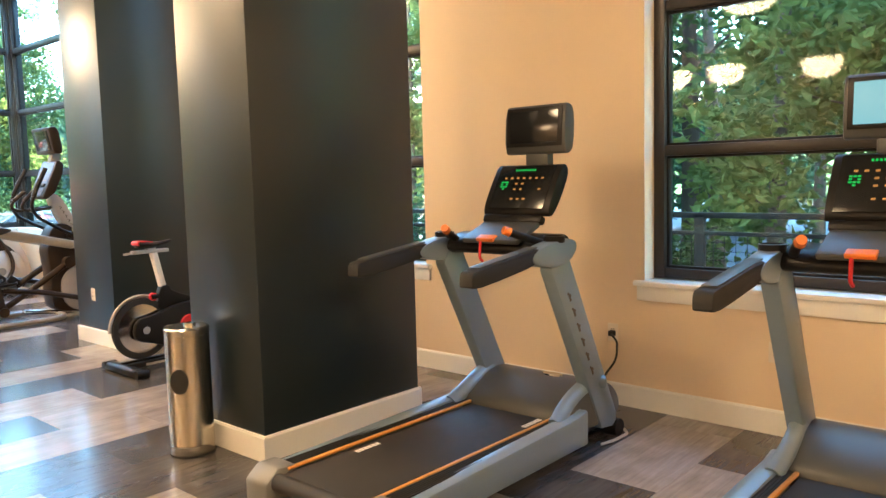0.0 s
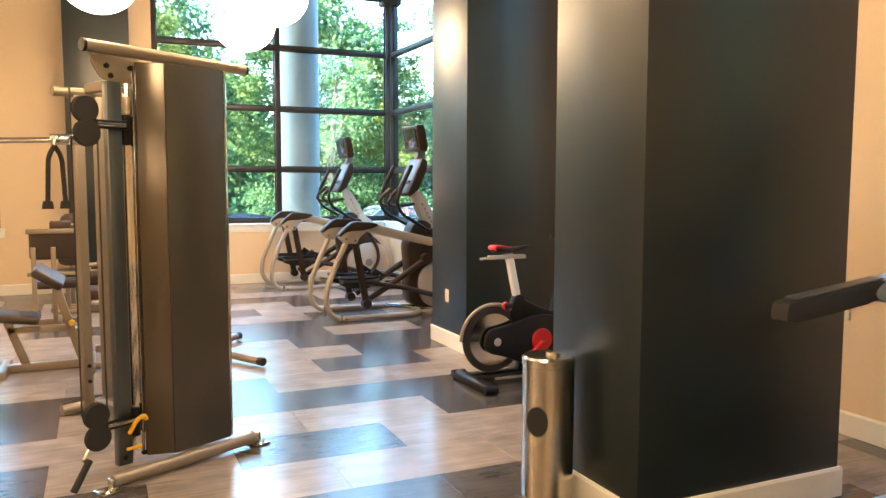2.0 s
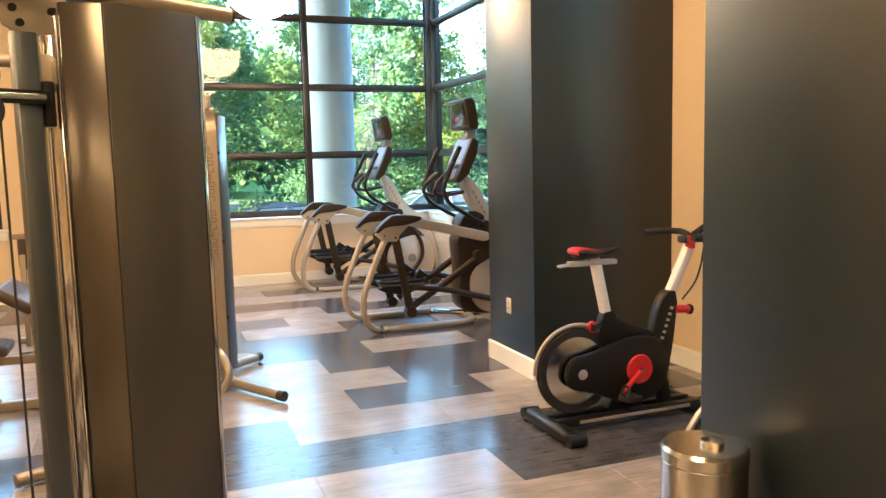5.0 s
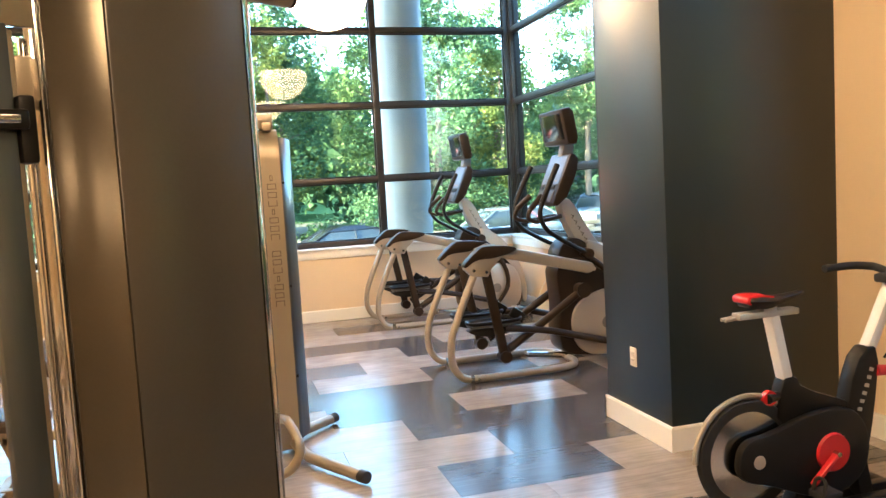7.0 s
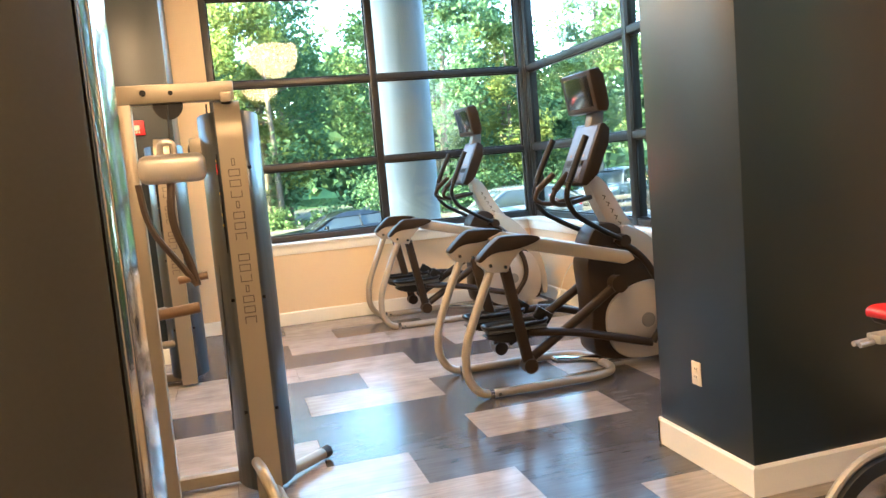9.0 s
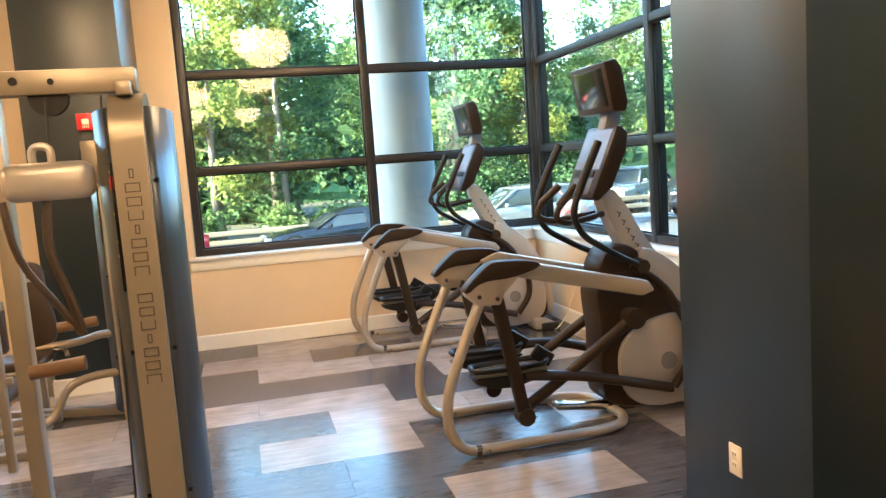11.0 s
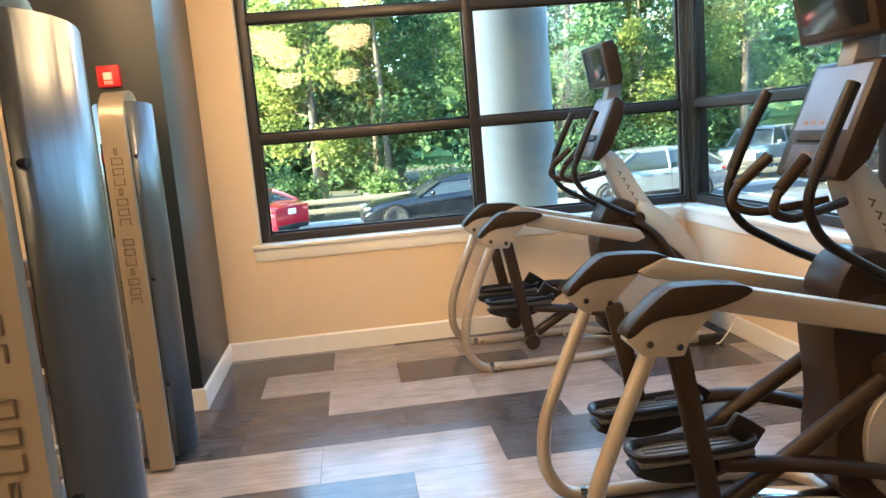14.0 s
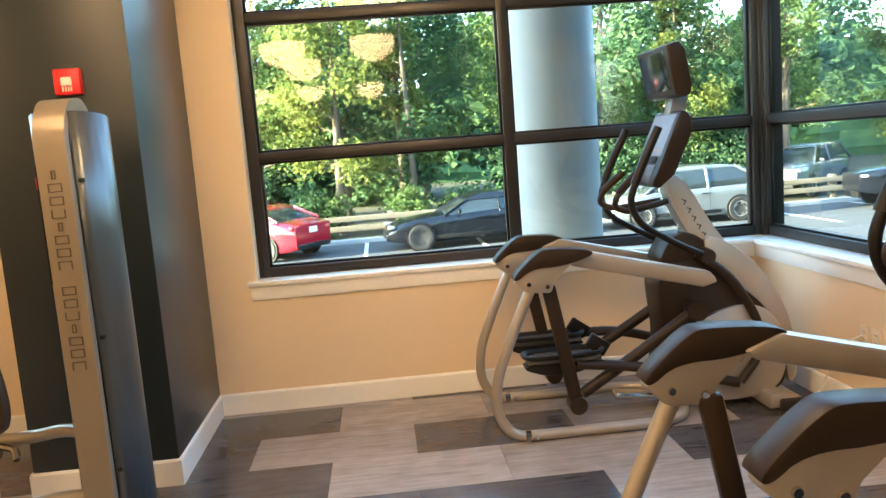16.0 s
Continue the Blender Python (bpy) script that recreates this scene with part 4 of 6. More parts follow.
    part("cable", "cord", top, (tube, ([(1.06, -0.03, 1.02), (1.0, -0.07, 0.88), (0.98, -0.05, 0.78), (0.90, -0.03, 0.68)], 0.006, 0.05, 6)))
    return top


bike = cycle(2.535, 3.76)
copy_thing(bike, pose(2.47, 2.42, 0))


# ---------------------------------------------------------------- treadmills
def treadmill(x, y, picture):
    """Rear at local x = 0, running towards +x."""
    top = thing("treadmill", Matrix.Translation((x, y, 0)), "gray treadmill with black belt, amber rail strips and television", "treadmill", "treadmills facing the windows")
    for s in (-1, 1):
        part("side_rail", "tmgray", top, (prism, ([(0.05, 0.06), (1.50, 0.06), (1.50, 0.245), (1.40, 0.225), (0.05, 0.19)], min(0.33 * s, 0.42 * s), max(0.33 * s, 0.42 * s), 0.014)))
        part("foot_strip", "rubber", top, (box, ((0.76, 0.325 * s, 0.196), (1.36, 0.085, 0.012), 0.003)), *[(box, ((0.76, (0.30 + 0.014 * k) * s, 0.2035), (1.34, 0.005, 0.006), 0.001)) for k in range(5)])
        part("rail_strip", "gold", top, (box, ((0.76, 0.274 * s, 0.199), (1.32, 0.020, 0.014), 0.004)))
        part("end_cap", "gray", top, (prism, ([(-0.02, 0.05), (0.13, 0.05), (0.15, 0.21), (0.05, 0.215), (-0.02, 0.16)], min(0.27 * s, 0.425 * s), max(0.27 * s, 0.425 * s), 0.014)))
        up = [(1.70, 0.08), (1.86, 0.06), (1.86, 0.14), (1.385, 1.06), (1.265, 1.06), (1.225, 1.0)]
        part("upright", "tmgray", top, (prism, (up, min(0.305 * s, 0.385 * s), max(0.305 * s, 0.385 * s), 0.016)))
        arm = smooth_poly([(1.04, 1.045), (1.06, 1.10), (1.20, 1.135), (1.40, 1.15), (1.445, 1.09), (1.35, 1.02), (1.20, 1.01)], 2)
        part("handrail", "tmgray", top, (prism, (arm, min(0.315 * s, 0.402 * s), max(0.315 * s, 0.402 * s), 0.022)))
        grip = smooth_poly([(0.605, 0.985), (0.60, 1.00), (0.605, 1.05), (0.63, 1.062), (1.14, 1.122), (1.18, 1.09), (1.10, 1.04), (0.70, 0.985)], 1)
        part("hand_grip", "rubber", top, (prism, (grip, min(0.320 * s, 0.396 * s), max(0.320 * s, 0.396 * s), 0.016)))
        part("grip_cap", "hood", top, (prism, ([(0.66, 1.066), (1.10, 1.118), (1.10, 1.124), (0.66, 1.072)], min(0.328 * s, 0.388 * s), max(0.328 * s, 0.388 * s), 0.002)))
        part("cup_holder", "black", top, (lathe, ([(0.052, 1.13), (0.055, 1.162), (0.046, 1.164), (0.044, 1.135)], Matrix.Translation((1.29, 0.358 * s, 0)), 22)))
        part("heart_grip", "black", top, (tube, ([(1.36, 0.30 * s, 1.10), (1.22, 0.25 * s, 1.15), (1.12, 0.20 * s, 1.19)], 0.02, 0.05, 10)))
        part("grip_button", "orange", top, (rod, ((1.13, 0.205 * s, 1.186), (1.10, 0.19 * s, 1.20), 0.024, 0.02)))
    bm = bmesh.new()
    for s in (-1, 1):
        for k in range(6):
            box(bm, (1.378 + 0.0424 * k, 0.3865 * s, 0.86 - 0.084 * k), (0.034, 0.003, 0.012), 0, pose(0, 0, 0, 0, 26, 0))
            box(bm, (1.383 + 0.0424 * k, 0.3865 * s, 0.845 - 0.084 * k), (0.012, 0.003, 0.042), 0, pose(0, 0, 0, 0, -26, 0))
    finish(bm, "upright_lettering", "letters", top)
    part("belt", "belt", top, (box, ((0.80, 0, 0.176), (1.52, 0.53, 0.022), 0.008)), (rod, ((0.045, -0.265, 0.155), (0.045, 0.265, 0.155), 0.040, None, 20)))
    part("belt_mark", "white", top, *[(box, ((0.46 + 0.026 * k, s * 0.21, 0.1885), (0.019, 0.030, 0.002))) for k in range(6) for s in (1,)], *[(box, ((1.22 + 0.026 * k, -0.21, 0.1885), (0.019, 0.030, 0.002))) for k in range(6)])
    hood = smooth_poly([(1.36, 0.195), (1.44, 0.27), (1.62, 0.345), (1.80, 0.33), (1.92, 0.22), (1.93, 0.10), (1.40, 0.10)], 2)
    part("motor_hood", "hood", top, (prism, (hood, -0.37, 0.37, 0.02)))
    for s in (-1, 1):
        part("hood_fairing", "tmgray", top, (tube, ([(1.30, 0.345 * s, 0.20), (1.46, 0.325 * s, 0.285), (1.66, 0.34 * s, 0.355), (1.72, 0.38 * s, 0.34)], 0.042, 0.12, 10, 5, 0.8)))
    part("hood_badge", "chrome", top, (lathe, ([(0.0005, 0.338), (0.05, 0.340), (0.048, 0.348), (0.0005, 0.352)], Matrix.Translation((1.68, -0.08, 0)) @ Matrix.Diagonal((0.6, 1.3, 1, 1)), 24)))
    part("foot_arc", "silver", top, (tube, ([(1.66, -0.40, 0.012), (1.74, -0.425, 0.012), (1.90, -0.43, 0.012), (1.95, -0.38, 0.012)], 0.008, 0.06, 8)))
    part("base_frame", "black", top, (box, ((1.0, 0, 0.075), (1.7, 0.62, 0.05), 0.01)), (rod, ((1.86, -0.40, 0.05), (1.86, 0.40, 0.05), 0.05)), (box, ((0.14, 0.30, 0.03), (0.09, 0.07, 0.06), 0.01)), (box, ((0.14, -0.30, 0.03), (0.09, 0.07, 0.06), 0.01)))
    # console
    part("cross_bar", "black", top, (prism, (smooth_poly([(1.24, 1.06), (1.28, 1.14), (1.46, 1.17), (1.52, 1.10), (1.40, 1.04)], 2), -0.318, 0.318, 0.015)))
    part("control_ledge", "hood", top, (box, ((1.33, 0, 1.165), (0.22, 0.36, 0.03), 0.01, pose(0, 0, 0, 0, -22, 0))))
    part("stop_key", "orange", top, (box, ((1.235, 0.02, 1.142), (0.05, 0.11, 0.022), 0.006, pose(0, 0, 0, 0, -22, 0))))
    part("safety_clip", "red", top, (tube, ([(1.22, 0.05, 1.13), (1.21, 0.05, 1.04), (1.23, 0.045, 1.02)], 0.008, 0.02, 6)))
    con = Matrix.Translation((1.56, 0, 1.375)) @ pose(0, 0, 0, 0, 32, 0)
    part("console", "black", top, (prism, (smooth_poly([(-0.035, -0.16), (0.03, -0.15), (0.045, 0.10), (0.02, 0.155), (-0.035, 0.16), (-0.045, 0.0)], 2), -0.215, 0.215, 0.03, con)))
    part("console_face", "screen", top, (box, ((0, 0, 0), (0.004, 0.36, 0.265), 0.004, con @ Matrix.Translation((-0.0425, 0, 0.0)))))
    bm = bmesh.new()
    for ku in range(7):
        for kv in (0.055, 0.02, -0.015, -0.075):
            if (kv == 0.055) or (kv == -0.075 and 2 <= ku <= 4) or (kv in (0.02, -0.015) and 2 <= ku <= 3) or (kv == -0.015 and ku == 6):
                box(bm, (0, 0, 0), (0.003, 0.016, 0.009), 0, con @ Matrix.Translation((-0.046, 0.12 - 0.04 * ku, kv)))
    finish(bm, "console_key", "amber_led", top)
    bm = bmesh.new()
    for ku in range(9):
        box(bm, (0, 0, 0), (0.003, 0.009, 0.011), 0, con @ Matrix.Translation((-0.046, 0.065 - 0.015 * ku, 0.105)))
    for ku, kv in ((0, 0), (1, 0), (2, 0), (0, 1), (2, 1), (0, 2), (1, 2), (2, 2), (1, 3)):
        box(bm, (0, 0, 0), (0.003, 0.012, 0.008), 0, con @ Matrix.Translation((-0.046, 0.135 - 0.016 * ku, 0.03 - 0.014 * kv)))
    finish(bm, "console_display", "green_led", top)
    part("book_ledge", "black", top, (box, ((1.445, 0, 1.225), (0.05, 0.38, 0.045), 0.012, pose(0, 0, 0, 0, 30, 0))))
    part("television_neck", "hood", top, (box, ((1.70, 0, 1.55), (0.06, 0.15, 0.12), 0.01)))
    tv = Matrix.Translation((1.70, 0, 1.708)) @ pose(0, 0, 0, 0, 4, 0)
    part("television", "hood", top, (prism, (smooth_poly([(-0.05, -0.135), (0.02, -0.135), (0.05, -0.08), (0.05, 0.08), (0.02, 0.135), (-0.05, 0.135)], 1), -0.20, 0.20, 0.014, tv)))
    part("television_bezel", "black", top, (box, ((0, 0, 0), (0.008, 0.365, 0.215), 0.004, tv @ Matrix.Translation((-0.050, 0, 0.012)))))
    part("television_screen", "tv_on" if picture else "screen", top, (box, ((0, 0, 0), (0.004, 0.315, 0.175), 0.001, tv @ Matrix.Translation((-0.055, 0, 0.012)))))
    if picture:
        part("picture_bar", "screen", top, (box, ((0, 0, 0), (0.002, 0.10, 0.012), 0, tv @ Matrix.Translation((-0.058, -0.06, 0.062)))), (box, ((0, 0, 0), (0.002, 0.07, 0.012), 0, tv @ Matrix.Translation((-0.058, -0.08, -0.04)))))
    return top


treadmill(1.72, 0.44, False)
treadmill(1.72, -1.315, True)
cordset = part("power_cord", "cord", None, (tube, ([(XR - 0.02, 0.36, 0.46), (XR - 0.07, 0.34, 0.455), (XR - 0.06, 0.31, 0.42), (XR - 0.05, 0.32, 0.30), (XR - 0.10, 0.38, 0.20), (XR - 0.25, 0.40, 0.008), (3.66, 0.40, 0.008)], 0.007, 0.05, 8)), (box, ((XR - 0.035, 0.36, 0.46), (0.035, 0.04, 0.035), 0.006)))
tagged(cordset, "black power cord plugged into a wall outlet", "cord")
cordset = part("power_cord", "cord", None, (tube, ([(XR - 0.02, 4.16, 0.46), (XR - 0.06, 4.16, 0.44), (XR - 0.05, 4.12, 0.30), (XR - 0.12, 4.05, 0.12), (XR - 0.25, 3.95, 0.008), (3.55, 3.85, 0.008)], 0.005, 0.08, 8)), (box, ((XR - 0.035, 4.16, 0.46), (0.035, 0.035, 0.035), 0.006)))
tagged(cordset, "black power cord of the exercise bike", "cord")
cordset = part("white_cord", "white", None, (tube, ([(XW - 0.015, 9.02, 0.47), (XW - 0.05, 9.05, 0.45), (XW - 0.07, 9.2, 0.30), (XW - 0.12, 9.25, 0.10), (XW - 0.24, 9.2, 0.008), (4.0, 9.3, 0.008)], 0.005, 0.08, 8)))
tagged(cordset, "white power cord hanging from a wall outlet", "cord")


def outlet(x, y, z, facing, kind="outlet", mat="plate"):
    """A cover plate on a wall; facing is the turn about z of its normal from -x."""
    m = Matrix.Translation((x, y, z)) @ pose(0, 0, 0, 0, 0, facing)
    top = thing("wall_outlet", m, "ivory plastic wall outlet cover plate", "outlet", "wall outlets")
    part("plate", mat, top, (box, ((-0.003, 0, 0), (0.006, 0.072, 0.115), 0.002)))
    bm = bmesh.new()
    for dz in (-0.02, 0.02):
        box(bm, (-0.0065, 0, dz), (0.003, 0.034, 0.028), 0.001)
    finish(bm, "socket", mat, top)
    bm = bmesh.new()
    for dz in (-0.02, 0.02):
        for dy in (-0.007, 0.007):
            box(bm, (-0.0082, dy, dz + 0.003), (0.001, 0.003, 0.010))
    finish(bm, "slot", "black", top)


outlet(2.98, 5.11, 0.46, 0)
outlet(XR, 0.37, 0.46, 0)
outlet(XR, 1.42, 0.46, 0)
outlet(XR, -0.62, 0.46, 0)
outlet(XR, 4.20, 0.46, 0)
outlet(XW, 9.02, 0.47, 0)
outlet(XW, 8.92, 0.47, 0)


# ---------------------------------------------------------------- wipes bin
def bin_(x, y):
    top = thing("wipes_dispenser", Matrix.Translation((x, y, 0)), "brushed steel cylindrical wipes dispenser bin on the floor", "bin")
    part("shell", "brushed", top, (lathe, ([(0.113, 0.004), (0.117, 0.012), (0.117, 0.05), (0.1185, 0.055), (0.1185, 0.065), (0.117, 0.07), (0.117, 0.655), (0.113, 0.66)], None, 40)))
    part("lid", "brushed", top, (lathe, ([(0.119, 0.660), (0.120, 0.690), (0.112, 0.700), (0.05, 0.704), (0.0005, 0.704)], None, 40)))
    part("lid_insert", "brushed", top, (lathe, ([(0.032, 0.704), (0.032, 0.716), (0.022, 0.72), (0.0005, 0.72)], Matrix.Translation((0.01, -0.02, 0)), 20)))
    a = radians(216)
    part("opening", "rubber", top, (lathe, ([(0.047, -0.006), (0.050, 0.006), (0.043, 0.007), (0.0005, 0.003)], Matrix.Translation((0.1155 * math.cos(a), 0.1155 * math.sin(a), 0.42)) @ pose(0, 0, 0, 0, 90, 216) @ Matrix.Diagonal((1.35, 1, 1, 1)), 24)))
    part("base_ring", "rubber", top, (lathe, ([(0.119, 0.0), (0.121, 0.006), (0.119, 0.012), (0.10, 0.012)], None, 40)))


bin_(1.975, 1.765)


# ---------------------------------------------------------------- cable machine with its shrouded weight stack
def cable_machine():
    turn = 27
    o = (0.548, 3.13)
    top = thing("cable_machine", pose(o[0], o[1], 0, 0, 0, turn), "cable crossover machine with a taupe shroud panel and chrome guide posts", "cable machine")
    # local x runs along the panel, local y away from the entrance
    part("shroud_panel", "panel", top, (box, ((-0.0185, -0.1375, 1.075), (0.341, 0.045, 1.98), 0.008)))
    upright = pose(0, 0, 0, -90, 0, 0)
    part("shroud_flange", "flange", top, (prism, ([(-0.300, -0.085), (-0.190, -0.158), (-0.190, -0.118), (-0.295, -0.060)], -2.06, -0.09, 0.004, upright)))
    part("shroud_edge", "chrome", top, (box, ((-0.300, -0.015, 1.07), (0.012, 0.085, 1.95), 0.004)))
    part("shroud_edge", "chrome", top, (prism, ([(0.153, -0.158), (0.175, -0.150), (0.235, -0.045), (0.235, 0.13), (0.153, 0.13)], -2.06, -0.09, 0.005, upright)))
    part("shroud_back", "panel", top, (box, ((-0.03, 0.26, 1.07), (0.42, 0.03, 1.95), 0.01)))
    part("top_bar", "champ", top, (rod, ((-0.56, -0.11, 2.105), (0.335, -0.09, 2.09), 0.030, None, 18)))
    part("bar_cap", "black", top, (rod, ((-0.575, -0.11, 2.1053), (-0.56, -0.11, 2.105), 0.031, None, 18)), (rod, ((0.335, -0.09, 2.09), (0.345, -0.09, 2.09), 0.031, None, 18)))
    part("foot_tube", "champ", top, (tube, ([(-0.53, -0.17, 0.045), (0.31, -0.16, 0.045)], 0.032, 0.05, 14)))
    part("foot_pad", "chrome", top, (box, ((-0.55, -0.17, 0.006), (0.11, 0.10, 0.012), 0.003)), (box, ((0.33, -0.16, 0.006), (0.10, 0.10, 0.012), 0.003)), (box, ((-0.53, -0.17, 0.03), (0.03, 0.06, 0.06), 0.006)), (box, ((0.315, -0.16, 0.04), (0.03, 0.06, 0.075), 0.006)))
    # gusset at the top, guide posts
    part("gusset", "champ", top, (prism, (smooth_poly([(-0.52, 2.10), (-0.47, 1.98), (-0.42, 1.955), (-0.24, 1.955), (-0.24, 2.10)], 1), -0.05, -0.035, 0.003)))
    part("bolt", "black", top, *[(rod, ((bx, -0.049, bz), (bx, -0.058, bz), 0.013)) for bx, bz in ((-0.43, 2.03), (-0.31, 2.03), (-0.41, 1.985), (-0.40, 0.10), (-0.30, 0.10))])
    part("guide_post", "steelblue", top, (box, ((-0.397, -0.03, 1.01), (0.074, 0.05, 1.90), 0.006)))
    part("guide_strip", "champ", top, (box, ((-0.352, -0.012, 1.01), (0.014, 0.04, 1.88), 0.003)))
    part("strip_hole", "black", top, *[(rod, ((-0.3445, -0.012, 0.30 + 0.075 * k), (-0.3435, -0.012, 0.30 + 0.075 * k), 0.007, None, 8)) for k in range(20)])
    part("guide_rod", "chrome", top, (rod, ((-0.300, 0.06, 0.06), (-0.300, 0.06, 1.95), 0.012)))
    part("weight_stack", "black", top, *[(box, ((-0.0, 0.17, 0.16 + 0.033 * k), (0.34, 0.10, 0.030), 0.003)) for k in range(18)])
    part("stack_cover", "champ", top, (box, ((-0.310, 0.0, 1.84), (0.07, 0.02, 0.12), 0.012)))
    # upper and lower pulley carriages
    for z, s in ((1.76, 1), (0.30, -1)):
        part("pulley_carriage", "black", top, (box, ((-0.338, -0.035, z - 0.03), (0.036, 0.06, 0.15), 0.008)), (box, ((-0.44, -0.075, z - 0.01), (0.20, 0.025, 0.045), 0.008)), (box, ((-0.53, -0.08, z), (0.05, 0.03, 0.16), 0.008)))
        for dx, dz in ((-0.555, 0.055), (-0.55, -0.055)):
            part("pulley", "rubber", top, (lathe, ([(0.016, -0.016), (0.060, -0.016), (0.064, -0.008), (0.052, 0.0), (0.064, 0.008), (0.060, 0.016), (0.016, 0.016)], Matrix.Translation((dx, -0.08, z + dz)) @ pose(0, 0, 0, 90, 0, 0), 26)))
        part("carriage_pin", "chrome", top, (rod, ((-0.50, -0.08, z - 0.01), (-0.36, -0.08, z - 0.01), 0.012)))
    part("adjust_lever", "yellow", top, (tube, ([(-0.395, -0.09, 0.23), (-0.37, -0.12, 0.30), (-0.33, -0.12, 0.315), (-0.32, -0.12, 0.29)], 0.011, 0.03, 8)), (box, ((-0.36, -0.07, 0.145), (0.08, 0.015, 0.016), 0.004)))
    part("clip", "chrome", top, (tube, ([(-0.60, -0.085, 0.20), (-0.63, -0.085, 0.15), (-0.60, -0.085, 0.13)], 0.008, 0.02, 8)))
    part("handle", "rubber", top, (rod, ((-0.60, -0.09, 0.15), (-0.70, -0.13, 0.035), 0.017)))
    # rope and lat bar under the upper pulley
    for s in (-1, 1):
        part("rope", "rubber", top, (tube, ([(-0.70, -0.08, 1.64), (-0.70 + 0.03 * s, -0.08, 1.59), (-0.70 + 0.04 * s, -0.08, 1.38)], 0.011, 0.06, 8)), (rod, ((-0.70 + 0.04 * s, -0.08, 1.39), (-0.70 + 0.04 * s, -0.08, 1.355), 0.020, 0.026, 14)))
    part("rope_link", "chrome", top, (tube, ([(-0.60, -0.08, 1.70), (-0.70, -0.08, 1.68), (-0.70, -0.08, 1.63)], 0.007, 0.03, 8)))
    part("cable", "cord", top, (rod, ((-0.50, -0.08, 1.70), (-0.50, -0.08, 0.35), 0.004, None, 6)), (rod, ((-0.60, -0.03, 1.95), (-0.60, -0.03, 0.35), 0.004, None, 6)))
    # rear upright pair
    part("rear_post", "champ", top, (box, ((0.03, 1.20, 1.02), (0.06, 0.06, 1.99), 0.006)), (box, ((0.16, 1.20, 1.02), (0.05, 0.05, 1.99), 0.006)), (rod, ((-0.12, 1.20, 2.03), (0.26, 1.20, 2.03), 0.03)), (tube, ([(-0.14, 1.2, 0.04), (0.30, 1.2, 0.04)], 0.032, 0.02, 12)))
    part("rear_beam", "champ", top, (bar, ((0.08, 0.05, 2.06), (0.10, 1.18, 2.06), 0.06, 0.06, 0.006)), (bar, ((0.10, 0.05, 0.04), (0.10, 1.18, 0.04), 0.06, 0.05, 0.006)))
    part("rear_bolt", "black", top, *[(rod, ((0.03, 1.168, z), (0.03, 1.158, z), 0.012)) for z in (0.2, 0.3, 1.8, 1.9)])
    part("lat_bar", "chrome", top, (rod, ((-1.05, 0.35, 1.66), (-0.52, 0.10, 1.68), 0.014)), (rod, ((-0.62, 0.14, 1.68), (-0.50, 0.09, 1.68), 0.026)))


cable_machine()


